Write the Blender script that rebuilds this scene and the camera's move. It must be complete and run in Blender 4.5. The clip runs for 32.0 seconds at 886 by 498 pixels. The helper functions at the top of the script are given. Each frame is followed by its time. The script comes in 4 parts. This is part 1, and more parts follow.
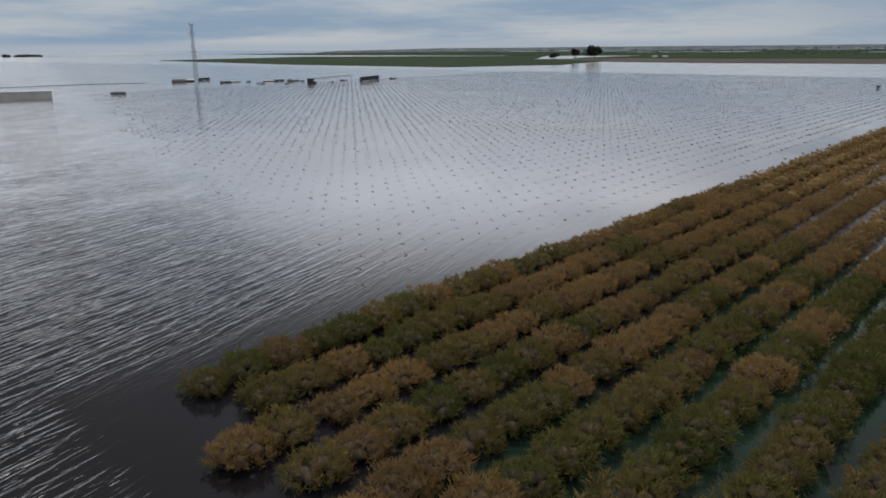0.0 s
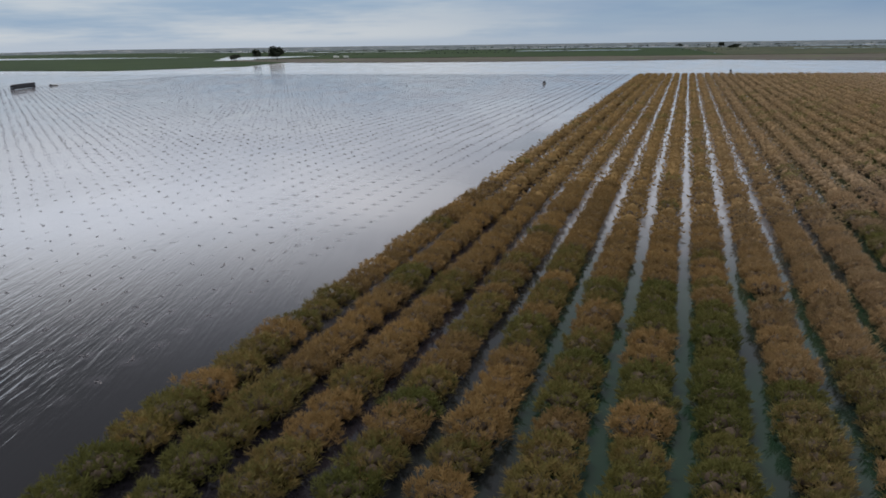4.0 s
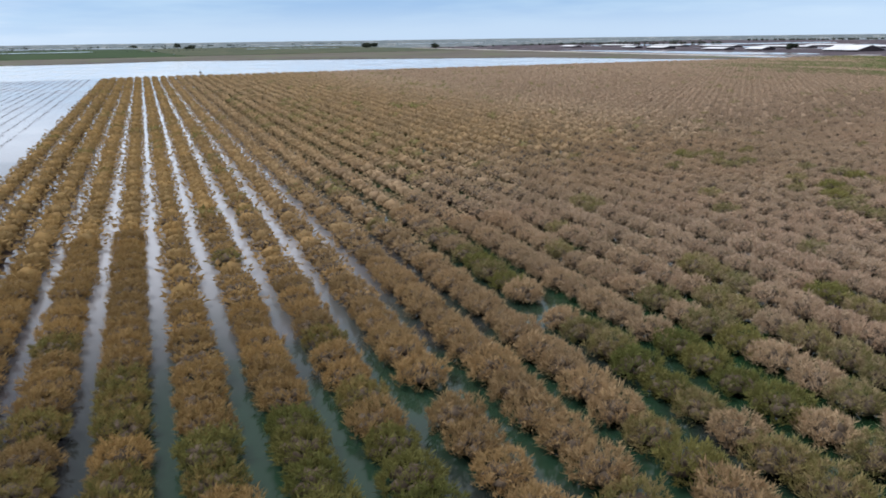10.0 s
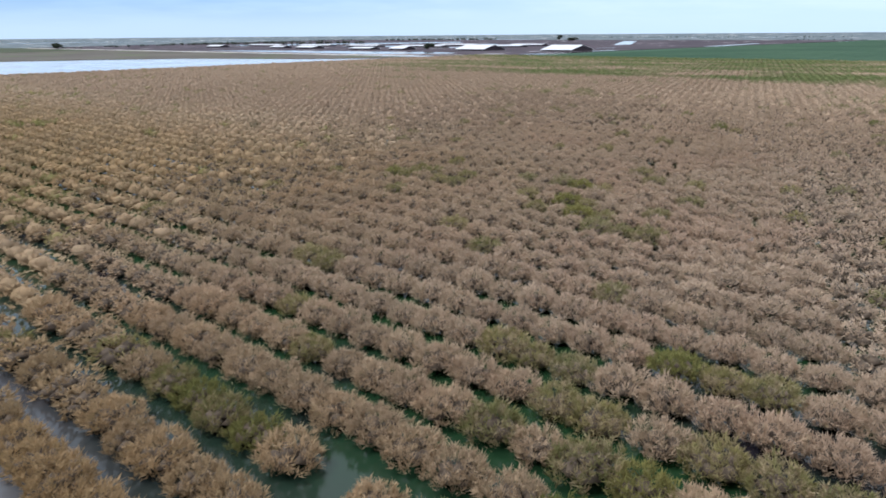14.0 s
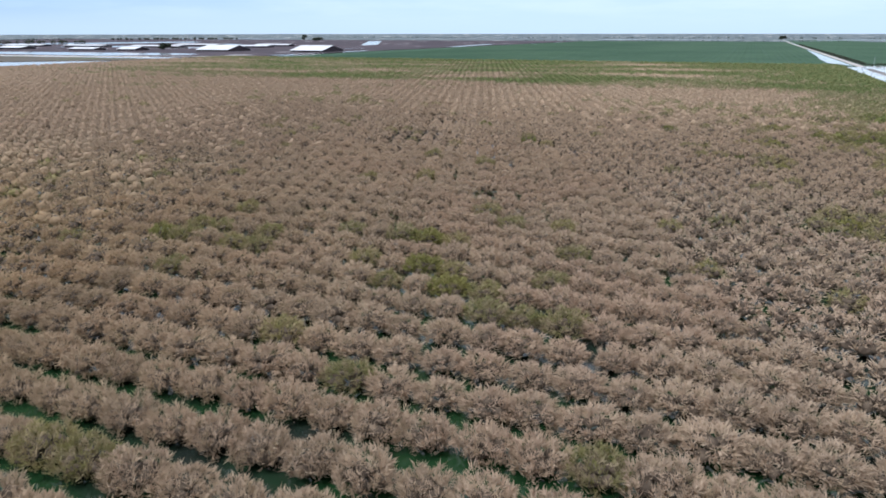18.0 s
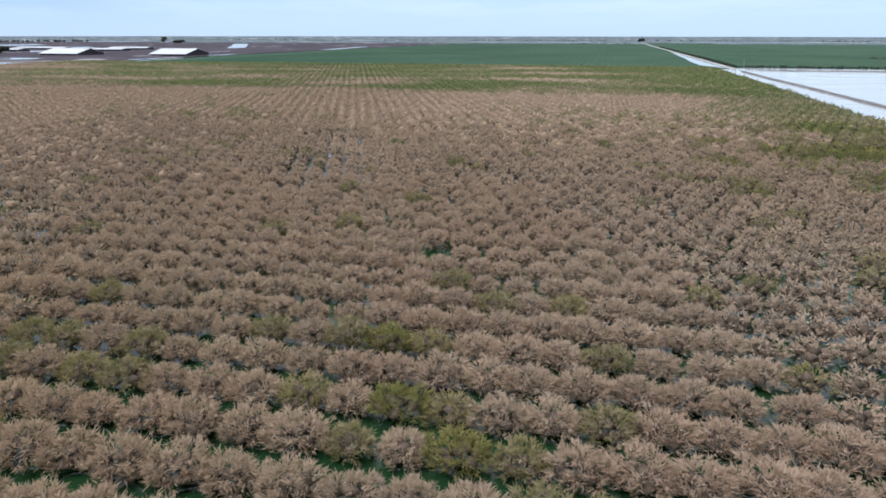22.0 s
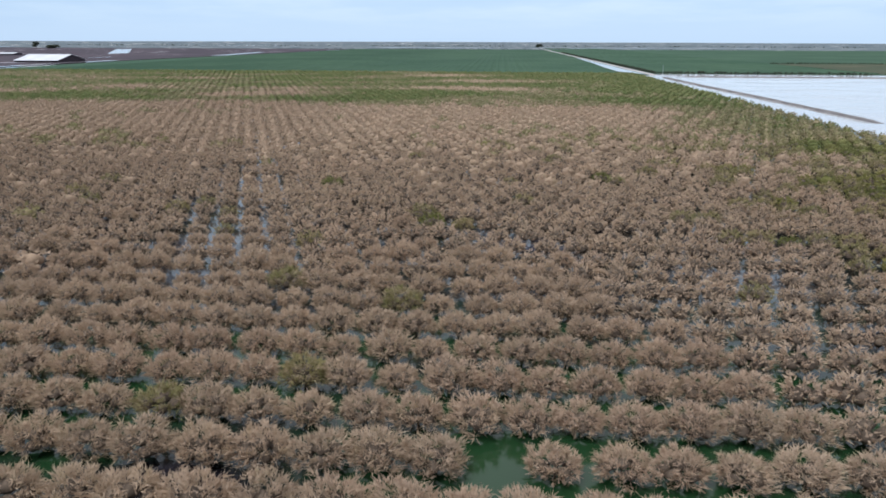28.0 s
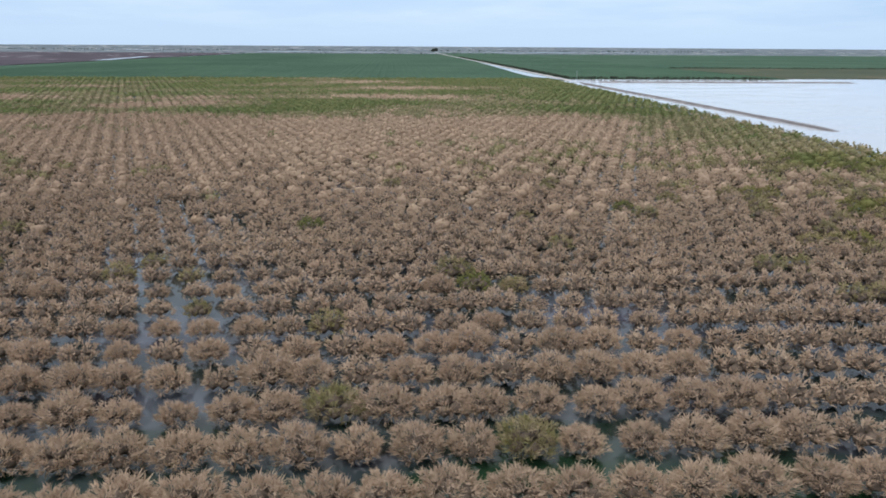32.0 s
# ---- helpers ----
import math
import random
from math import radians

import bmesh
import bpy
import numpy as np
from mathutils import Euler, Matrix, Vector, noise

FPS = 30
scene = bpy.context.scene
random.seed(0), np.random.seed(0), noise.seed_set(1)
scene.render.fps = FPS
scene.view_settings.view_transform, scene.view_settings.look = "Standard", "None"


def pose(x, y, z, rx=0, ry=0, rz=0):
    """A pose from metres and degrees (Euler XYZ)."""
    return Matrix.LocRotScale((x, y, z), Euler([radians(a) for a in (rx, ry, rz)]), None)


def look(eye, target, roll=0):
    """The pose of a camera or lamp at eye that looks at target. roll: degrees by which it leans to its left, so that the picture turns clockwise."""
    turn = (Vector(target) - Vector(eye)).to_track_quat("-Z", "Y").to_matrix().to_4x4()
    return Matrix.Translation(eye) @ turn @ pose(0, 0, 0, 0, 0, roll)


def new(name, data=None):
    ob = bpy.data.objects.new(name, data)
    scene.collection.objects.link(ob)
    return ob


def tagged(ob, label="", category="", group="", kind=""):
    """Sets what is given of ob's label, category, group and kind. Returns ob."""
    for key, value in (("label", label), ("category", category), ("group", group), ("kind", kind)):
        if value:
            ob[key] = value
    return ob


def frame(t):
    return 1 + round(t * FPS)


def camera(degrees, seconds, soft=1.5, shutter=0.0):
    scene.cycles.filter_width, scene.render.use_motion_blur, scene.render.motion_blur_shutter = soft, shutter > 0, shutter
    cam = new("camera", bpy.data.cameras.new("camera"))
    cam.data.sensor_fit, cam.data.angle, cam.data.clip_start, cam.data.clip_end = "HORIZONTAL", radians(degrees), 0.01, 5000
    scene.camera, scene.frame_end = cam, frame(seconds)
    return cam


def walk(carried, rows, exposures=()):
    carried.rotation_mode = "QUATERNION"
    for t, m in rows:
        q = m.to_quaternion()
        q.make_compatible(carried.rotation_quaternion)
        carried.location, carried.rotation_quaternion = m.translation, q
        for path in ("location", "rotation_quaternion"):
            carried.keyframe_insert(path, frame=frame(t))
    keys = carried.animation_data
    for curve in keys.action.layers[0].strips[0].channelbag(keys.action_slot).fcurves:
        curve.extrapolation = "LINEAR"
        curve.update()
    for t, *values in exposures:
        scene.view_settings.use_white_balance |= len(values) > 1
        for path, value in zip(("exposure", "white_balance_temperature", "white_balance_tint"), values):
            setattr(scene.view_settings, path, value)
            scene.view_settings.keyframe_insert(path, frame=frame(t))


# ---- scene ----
cam = camera(62.70, 32.0, soft=1.7, shutter=0.3)
# seconds, x, y, z, yaw, pitch, roll
PATH_ROWS = [
    (0.0, 0.02, 0.01, 32.01, 42.20, -15.61, 0.55),
    (0.5, -2.71, 0.77, 32.07, 39.54, -15.64, 0.56),
    (1.0, -5.34, 1.65, 32.12, 36.77, -15.66, 0.58),
    (1.5, -7.89, 2.76, 32.18, 33.97, -15.68, 0.60),
    (2.0, -10.39, 4.17, 32.25, 31.15, -15.71, 0.63),
    (2.5, -12.73, 5.73, 32.30, 28.15, -15.73, 0.67),
    (3.0, -14.98, 7.37, 32.30, 24.64, -15.78, 0.71),
    (3.5, -17.07, 9.22, 32.31, 21.31, -15.81, 0.74),
    (5.5, -24.14, 17.72, 32.20, 7.80, -15.90, 0.75),
    (6.0, -25.31, 20.58, 32.08, 4.39, -15.93, 0.78),
    (6.5, -26.34, 23.70, 31.97, 1.13, -15.98, 0.79),
    (7.0, -27.21, 27.03, 31.90, -2.06, -16.01, 0.79),
    (7.5, -27.86, 30.55, 31.86, -5.27, -16.04, 0.79),
    (8.0, -28.36, 34.19, 31.82, -8.58, -16.09, 0.80),
    (8.5, -28.75, 37.92, 31.79, -12.07, -16.13, 0.81),
    (9.0, -28.92, 41.82, 31.78, -15.38, -16.18, 0.80),
    (9.5, -28.85, 45.76, 31.77, -18.62, -16.21, 0.77),
    (10.0, -28.59, 49.76, 31.72, -21.84, -16.25, 0.74),
    (10.5, -28.01, 53.83, 31.64, -25.14, -16.29, 0.69),
    (11.0, -27.10, 58.05, 31.53, -28.44, -16.34, 0.66),
    (11.5, -25.91, 62.46, 31.49, -31.74, -16.38, 0.63),
    (12.0, -24.48, 67.00, 31.54, -34.98, -16.42, 0.62),
    (12.5, -22.83, 71.50, 31.60, -38.13, -16.47, 0.59),
    (13.0, -20.94, 75.96, 31.66, -41.56, -16.51, 0.54),
    (13.5, -18.79, 80.18, 31.71, -44.93, -16.54, 0.49),
    (14.0, -16.28, 84.25, 31.78, -48.34, -16.55, 0.44),
    (14.5, -13.54, 88.13, 31.84, -51.75, -16.57, 0.40),
    (16.5, 0.04, 106.39, 32.35, -61.19, -16.61, 0.18),
    (17.0, 3.60, 109.85, 32.43, -63.64, -16.62, 0.12),
    (17.5, 7.16, 113.26, 32.47, -65.73, -16.64, 0.08),
    (18.0, 10.77, 116.57, 32.48, -67.72, -16.66, 0.05),
    (18.5, 14.49, 119.86, 32.46, -69.83, -16.67, 0.03),
    (19.0, 18.24, 122.98, 32.44, -71.79, -16.65, 0.01),
    (19.5, 22.10, 126.02, 32.40, -73.43, -16.64, -0.01),
    (20.0, 26.06, 128.82, 32.42, -74.41, -16.63, -0.05),
    (20.5, 30.03, 131.59, 32.49, -74.98, -16.59, -0.06),
    (21.0, 34.12, 134.23, 32.59, -75.76, -16.55, -0.06),
    (21.5, 38.24, 136.75, 32.68, -76.55, -16.52, -0.07),
    (22.0, 42.45, 139.22, 32.74, -77.63, -16.49, -0.06),
    (22.5, 46.69, 141.59, 32.76, -78.72, -16.48, -0.06),
    (23.0, 51.03, 143.72, 32.73, -79.67, -16.45, -0.07),
    (23.5, 55.38, 145.89, 32.63, -80.45, -16.44, -0.09),
    (24.0, 59.82, 148.02, 32.50, -80.80, -16.44, -0.13),
    (24.5, 64.30, 149.99, 32.32, -81.17, -16.43, -0.17),
    (25.0, 68.78, 151.94, 32.14, -81.70, -16.41, -0.19),
    (25.5, 73.30, 153.86, 32.00, -82.20, -16.35, -0.21),
    (27.5, 91.55, 160.90, 31.72, -84.85, -16.14, -0.18),
    (28.0, 95.89, 162.76, 31.76, -85.54, -16.07, -0.18),
    (28.5, 100.10, 164.89, 31.80, -86.51, -16.02, -0.20),
    (29.0, 104.13, 167.30, 31.84, -87.60, -15.97, -0.23),
    (29.5, 108.00, 169.89, 31.90, -88.63, -15.92, -0.25),
    (30.0, 111.74, 172.58, 31.96, -89.68, -15.88, -0.27),
    (30.5, 115.39, 175.47, 32.00, -90.69, -15.84, -0.28),
    (31.0, 118.95, 178.40, 32.05, -91.65, -15.80, -0.29),
    (31.5, 122.47, 181.40, 32.07, -92.61, -15.76, -0.32),
    (32.0, 125.90, 184.44, 32.05, -93.89, -15.73, -0.35),
]
EXPOSURE = [(0.0, -1.05, 6500, 10), (3.0, -0.92, 6500, 10), (6.0, -0.48, 6400, 10), (9.0, -0.09, 6300, 9), (13.0, 0.19, 5950, 8), (20.0, 0.08, 5900, 8), (32.0, -0.08, 6000, 9)]
walk(cam, [(t, pose(x, y, z, 90 + pitch, roll, yaw)) for t, x, y, z, yaw, pitch, roll in PATH_ROWS], EXPOSURE)

# ---- plan, in metres: water level is z = 0, the orchard's rows run along y ----
ROW, STEP = 6.6, 4.57                 # tree spacing between rows and along a row
ROW_X, ROW_Y = -27.15, 0.1            # one tree of the grid
WEST, EAST, SOUTH, NORTH = -60.15, 812.0, 28.0, 752.0
DROWNED_X, DROWNED_Y, DROWNED_ROW, DROWNED_STEP = -73.4, 73.2, 5.41, 4.66     # the drowned young orchard to the west


# ---- world and sun ----
def node(nt, kind, **inputs):
    n = nt.nodes.new(kind)
    for key, value in inputs.items():
        sock = n.inputs[int(key[1:])] if key[0] == "_" else n.inputs[key.replace("_", " ")]
        if hasattr(value, "is_output"):
            nt.links.new(value, sock)
        else:
            sock.default_value = value
    return n


def maths(nt, op, a, b=0.0, c=0.0, clamp=False):
    n = node(nt, "ShaderNodeMath", _0=a, _1=b, _2=c)
    n.operation, n.use_clamp = op, clamp
    return n.outputs[0]


def step(nt, value, low, high, to_low=0.0, to_high=1.0):
    n = node(nt, "ShaderNodeMapRange", _0=value, _1=low, _2=high, _3=to_low, _4=to_high)
    n.interpolation_type = "SMOOTHSTEP"
    return n.outputs[0]


def blend(nt, fac, a, b, how="MIX"):
    n = nt.nodes.new("ShaderNodeMix")
    n.data_type, n.blend_type = "RGBA", how
    for sock, value in ((n.inputs[0], fac), (n.inputs[6], a), (n.inputs[7], b)):
        if hasattr(value, "is_output"):
            nt.links.new(value, sock)
        else:
            sock.default_value = (*value, 1.0) if isinstance(value, tuple) and len(value) == 3 else value
    return n.outputs[2]


def noise_at(nt, vector, scale, detail=3.0, rough=0.55, stretch=(1, 1, 1), turn=0.0):
    if turn:
        r = node(nt, "ShaderNodeVectorRotate", Vector=vector, Angle=radians(-turn))
        r.rotation_type = "Z_AXIS"
        vector = r.outputs[0]
    m = node(nt, "ShaderNodeMapping", _0=vector)
    m.inputs["Scale"].default_value = stretch
    n = node(nt, "ShaderNodeTexNoise", Vector=m.outputs[0], Scale=scale, Detail=detail, Roughness=rough)
    return n.outputs[0]


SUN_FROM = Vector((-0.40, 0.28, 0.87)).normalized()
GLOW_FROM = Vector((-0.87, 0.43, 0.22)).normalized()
world = bpy.data.worlds.new("overcast_sky")
scene.world = world
world.use_nodes = True
wt = world.node_tree
wt.nodes.clear()
sky = wt.nodes.new("ShaderNodeTexSky")
sky.sky_type, sky.sun_disc = "NISHITA", False
sky.sun_elevation = math.asin(SUN_FROM.z)
sky.sun_rotation = math.atan2(SUN_FROM.x, SUN_FROM.y)
sky_light = node(wt, "ShaderNodeVectorMath", _0=sky.outputs[0], _1=(0.10, 0.10, 0.10))
sky_light.operation = "MULTIPLY"
ray = wt.nodes.new("ShaderNodeTexCoord").outputs["Generated"]
axes = node(wt, "ShaderNodeSeparateXYZ", _0=ray)
up = maths(wt, "MAXIMUM", axes.outputs[2], 0.0)
lift = maths(wt, "ADD", up, 0.10)
flat = node(wt, "ShaderNodeCombineXYZ", _0=maths(wt, "DIVIDE", axes.outputs[0], lift), _1=maths(wt, "DIVIDE", axes.outputs[1], lift), _2=0.0)
cloud = step(wt, noise_at(wt, flat.outputs[0], 0.55, 6.0, 0.58, (1.0, 1.0, 1.0), 20), 0.36, 0.66)
# a cloud deck: blue-grey gaps low down, whiter to the east, paler and brighter overhead
east = step(wt, axes.outputs[0], 0.50, 1.0)
deck = blend(wt, step(wt, up, 0.10, 0.70), blend(wt, east, (0.43, 0.61, 0.83), (0.70, 0.83, 0.97)), (1.45, 1.43, 1.44))
gaps = blend(wt, step(wt, up, 0.05, 0.70), blend(wt, east, (0.32, 0.50, 0.77), (0.58, 0.74, 0.94)), (1.05, 1.10, 1.20))
grey = blend(wt, cloud, gaps, deck)
# bright low and dark high western sky, added out of view for the water to reflect
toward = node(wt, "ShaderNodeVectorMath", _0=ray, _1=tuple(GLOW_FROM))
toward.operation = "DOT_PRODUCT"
mirrored_sky = maths(wt, "MULTIPLY", step(wt, toward.outputs["Value"], 0.05, 0.55), step(wt, up, 0.04, 0.11))
mirrored_sky = maths(wt, "MULTIPLY", mirrored_sky, maths(wt, "ADD", maths(wt, "MULTIPLY", cloud, 0.40), 0.50))
grey = blend(wt, mirrored_sky, grey, blend(wt, step(wt, up, 0.18, 0.44), (1.50, 1.54, 1.66), (0.29, 0.30, 0.33)))
haze = step(wt, up, 0.0, 0.05)
veiled = step(wt, axes.outputs[0], 0.15, -0.55)
streak = step(wt, noise_at(wt, ray, 2.6, 5.0, 0.6, (1.0, 1.0, 9.0)), 0.36, 0.64)
far_cloud = blend(wt, streak, (0.46, 0.66, 0.92), (0.98, 1.05, 1.12))
low_sky = blend(wt, veiled, blend(wt, east, (0.56, 0.70, 0.88), (0.62, 0.77, 0.95)), blend(wt, step(wt, up, 0.0, 0.012), (0.74, 0.86, 1.02), far_cloud))
grey = blend(wt, haze, low_sky, blend(wt, maths(wt, "MULTIPLY", veiled, step(wt, up, 0.14, 0.05, 0.0, 0.8)), grey, far_cloud))
# an added low glow in the unseen western sky, apart from the sun lamp
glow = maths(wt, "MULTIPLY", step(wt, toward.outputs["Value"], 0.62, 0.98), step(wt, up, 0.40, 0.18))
glow_sky = node(wt, "ShaderNodeVectorMath", _0=grey, _1=(1.0, 0.97, 0.93))
glow_sky.operation = "MULTIPLY"
glow_sky = node(wt, "ShaderNodeVectorMath", _0=glow_sky.outputs[0], _3=maths(wt, "ADD", maths(wt, "MULTIPLY", glow, 2.5), 1.0))
glow_sky.operation = "SCALE"
grey = blend(wt, step(wt, up, 0.10, 0.25), grey, glow_sky.outputs[0])
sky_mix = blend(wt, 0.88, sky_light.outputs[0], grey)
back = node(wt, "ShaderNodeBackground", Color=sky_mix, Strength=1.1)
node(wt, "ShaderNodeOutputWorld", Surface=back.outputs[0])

sun = new("sun", bpy.data.lights.new("sun", "SUN"))
sun.data.energy, sun.data.angle, sun.data.color = 3.3, radians(22), (1.0, 0.95, 0.88)
sun.matrix_world = look(SUN_FROM * 100, (0, 0, 0))


# ---- materials ----
def material(name, rough=0.9, spec=0.2, metal=0.0):
    m = bpy.data.materials.new(name)
    m.use_nodes = True
    nt = m.node_tree
    bsdf = nt.nodes["Principled BSDF"]
    bsdf.inputs["Roughness"].default_value = rough
    bsdf.inputs["Metallic"].default_value = metal
    bsdf.inputs["Specular IOR Level"].default_value = spec
    where = nt.nodes.new("ShaderNodeNewGeometry").outputs["Position"]
    return m, nt, bsdf, where


def worn(name, light, dark, scale=0.4, rough=0.85, spec=0.2, metal=0.0, bump=0.0, fine=6.0, stretch=(1, 1, 1)):
    """Paint, dirt, metal or timber with stains at two scales."""
    m, nt, bsdf, where = material(name, rough, spec, metal)
    big = step(nt, noise_at(nt, where, scale, 4.0, 0.6, stretch), 0.3, 0.7)
    small = noise_at(nt, where, scale * fine, 4.0, 0.6, stretch)
    col = blend(nt, big, dark, light)
    col = blend(nt, step(nt, small, 0.25, 0.75, 0.25, 0.0), col, dark)
    nt.links.new(col, bsdf.inputs["Base Color"])
    if bump:
        b = node(nt, "ShaderNodeBump", Strength=bump, Distance=0.3, Height=small)
        nt.links.new(b.outputs[0], bsdf.inputs["Normal"])
    return m


def tree_cell(nt, where):
    """A random value for each tree of the orchard's grid."""
    cell = node(nt, "ShaderNodeVectorMath", _0=where, _1=(ROW_X - ROW / 2, ROW_Y - STEP / 2, 0.0))
    cell.operation = "SUBTRACT"
    unit = node(nt, "ShaderNodeVectorMath", _0=cell.outputs[0], _1=(1 / ROW, 1 / STEP, 0.0))
    unit.operation = "MULTIPLY"
    axes = node(nt, "ShaderNodeSeparateXYZ", _0=unit.outputs[0])
    row = maths(nt, "FLOOR", axes.outputs[0])
    # every other row is set half a step further on
    half = maths(nt, "MULTIPLY", maths(nt, "SUBTRACT", 1.0, maths(nt, "FLOORED_MODULO", row, 2.0)), 0.5)
    whole = node(nt, "ShaderNodeCombineXYZ", _0=row, _1=maths(nt, "FLOOR", maths(nt, "SUBTRACT", axes.outputs[1], half)), _2=0.0)
    return node(nt, "ShaderNodeTexWhiteNoise", Vector=whole.outputs[0]).outputs


def foliage(name, state):
    """Leaves of an orchard tree: 0 dried brown, 1 half dried olive, 2 still green."""
    m, nt, bsdf, where = material(name, 0.8, 0.12)
    cell = tree_cell(nt, where)
    xyz = node(nt, "ShaderNodeSeparateXYZ", _0=where)
    x, y, z = xyz.outputs
    tint = node(nt, "ShaderNodeSeparateXYZ", _0=cell[1])
    clump = noise_at(nt, where, 0.9, 3.0, 0.6)
    grain = noise_at(nt, where, 4.5, 3.0, 0.65)
    # drowned trees have turned brown: gold-brown in the west, dry tan to the east
    gold = maths(nt, "MAXIMUM", step(nt, x, 60.0, -28.0), maths(nt, "MULTIPLY", step(nt, y, 110.0, 260.0, 0.0, 0.70), step(nt, x, 200.0, 60.0)))
    patch = noise_at(nt, where, 0.035, 3.0, 0.6, (1, 1, 0))
    tan = blend(nt, tint.outputs[1], TAN_A, TAN_B)
    tan = blend(nt, step(nt, patch, 0.45, 0.65, 0.0, 0.6), tan, TAN_C)
    tan = blend(nt, step(nt, x, 130.0, 200.0, 0.0, 0.6), tan, blend(nt, tint.outputs[1], TAN_D, TAN_E))
    # darker northern trees: browner leaves, plus lens fall-off put into the colour
    north_brown = maths(nt, "MULTIPLY", step(nt, y, 200.0, 270.0, 0.0, 0.45), step(nt, x, 130.0, 180.0))
    tan = blend(nt, north_brown, tan, (0.30, 0.215, 0.155))
    orange = blend(nt, tint.outputs[1], GOLD_A, GOLD_B)
    dry = blend(nt, gold, tan, orange)
    leaf = blend(nt, tint.outputs[2], LEAF_A, LEAF_B)
    leaf = blend(nt, step(nt, x, -10.0, 60.0), leaf, blend(nt, tint.outputs[2], (0.150, 0.160, 0.052), (0.250, 0.225, 0.080)))
    leaf = blend(nt, step(nt, x, 230.0, 420.0), leaf, blend(nt, tint.outputs[2], (0.125, 0.158, 0.060), (0.190, 0.200, 0.085)))
    if state == 0:
        col = blend(nt, step(nt, clump, 0.50, 0.74, 0.0, 0.28), dry, leaf)
    elif state == 1:
        col = blend(nt, step(nt, clump, 0.34, 0.62, 0.30, 0.88), dry, leaf)
    else:
        col = blend(nt, step(nt, clump, 0.56, 0.80, 0.0, 0.45), leaf, dry)
    col = blend(nt, step(nt, grain, 0.36, 0.62, 0.17, 0.0), col, (0.16, 0.115, 0.08) if state == 0 else (0.055, 0.055, 0.028))
    nt.links.new(col, bsdf.inputs["Base Color"])
    glow = node(nt, "ShaderNodeBsdfTranslucent", Color=col)
    mix = node(nt, "ShaderNodeMixShader", _0=0.37, _1=bsdf.outputs[0], _2=glow.outputs[0])
    nt.links.new(mix.outputs[0], nt.nodes["Material Output"].inputs[0])
    return m


def flood():
    m, nt, bsdf, where = material("flood_water", 0.10, 0.5)
    bsdf.inputs["IOR"].default_value = 1.33
    xyz = node(nt, "ShaderNodeSeparateXYZ", _0=where)
    x, y, z = xyz.outputs
    broad = noise_at(nt, where, 0.011, 4.0, 0.6, (1, 0.7, 0), 30)
    gust = noise_at(nt, where, 0.035, 3.0, 0.55, (0.5, 1, 0), 100)
    # dark deep water to the south-west, pale silty water over the drowned orchard
    shelter = maths(nt, "SUBTRACT", y, maths(nt, "MULTIPLY", maths(nt, "SUBTRACT", -60.0, x), 0.35))
    silt = blend(nt, broad, (0.004, 0.004, 0.005), (0.016, 0.015, 0.018))
    paler = blend(nt, step(nt, broad, 0.38, 0.62), (0.120, 0.118, 0.136), (0.172, 0.170, 0.186))
    silt = blend(nt, maths(nt, "MAXIMUM", step(nt, shelter, 50.0, 150.0), step(nt, x, -120.0, -250.0)), silt, paler)
    # the crowns of the drowned young trees loom under the surface
    local = node(nt, "ShaderNodeVectorMath", _0=where, _1=(DROWNED_X, DROWNED_Y, 0.0))
    local.operation = "SUBTRACT"
    unit = node(nt, "ShaderNodeVectorMath", _0=local.outputs[0], _1=(1 / DROWNED_ROW, 1 / DROWNED_STEP, 0.0))
    unit.operation = "MULTIPLY"
    cell = node(nt, "ShaderNodeVectorMath", _0=unit.outputs[0], _1=(0.5, 0.5, 0.0))
    cell.operation = "ADD"
    part_of = node(nt, "ShaderNodeVectorMath", _0=cell.outputs[0])
    part_of.operation = "FRACTION"
    off = node(nt, "ShaderNodeVectorMath", _0=part_of.outputs[0], _1=(0.5, 0.5, 0.0))
    off.operation = "SUBTRACT"
    span = node(nt, "ShaderNodeVectorMath", _0=off.outputs[0], _1=(DROWNED_ROW, DROWNED_STEP, 0.0))
    span.operation = "MULTIPLY"
    far_off = node(nt, "ShaderNodeVectorMath", _0=span.outputs[0])
    far_off.operation = "LENGTH"
    ragged = maths(nt, "ADD", far_off.outputs["Value"], maths(nt, "MULTIPLY", maths(nt, "SUBTRACT", noise_at(nt, where, 0.9, 2.0, 0.6), 0.5), 1.6))
    loom = maths(nt, "MULTIPLY", step(nt, ragged, 1.7, 0.5), maths(nt, "MULTIPLY", step(nt, x, DROWNED_X + 2.0, DROWNED_X + 1.0), step(nt, shelter, 40.0, 75.0)))
    loom = maths(nt, "MULTIPLY", loom, maths(nt, "MULTIPLY", step(nt, x, -575.0, -560.0), step(nt, y, 775.0, 768.0)))
    silt = blend(nt, maths(nt, "MULTIPLY", loom, 0.55), silt, (0.060, 0.057, 0.068))
    # a sheet of ruffled, darker water beside the orchard's edge
    ruffled = maths(nt, "MULTIPLY", maths(nt, "MULTIPLY", step(nt, x, -74.2, -73.2), step(nt, y, 229.0, 231.0)), step(nt, maths(nt, "ADD", y, maths(nt, "MULTIPLY", broad, 6.0)), 286.0, 282.0))
    silt = blend(nt, maths(nt, "MULTIPLY", ruffled, 0.85), silt, (0.030, 0.034, 0.044))
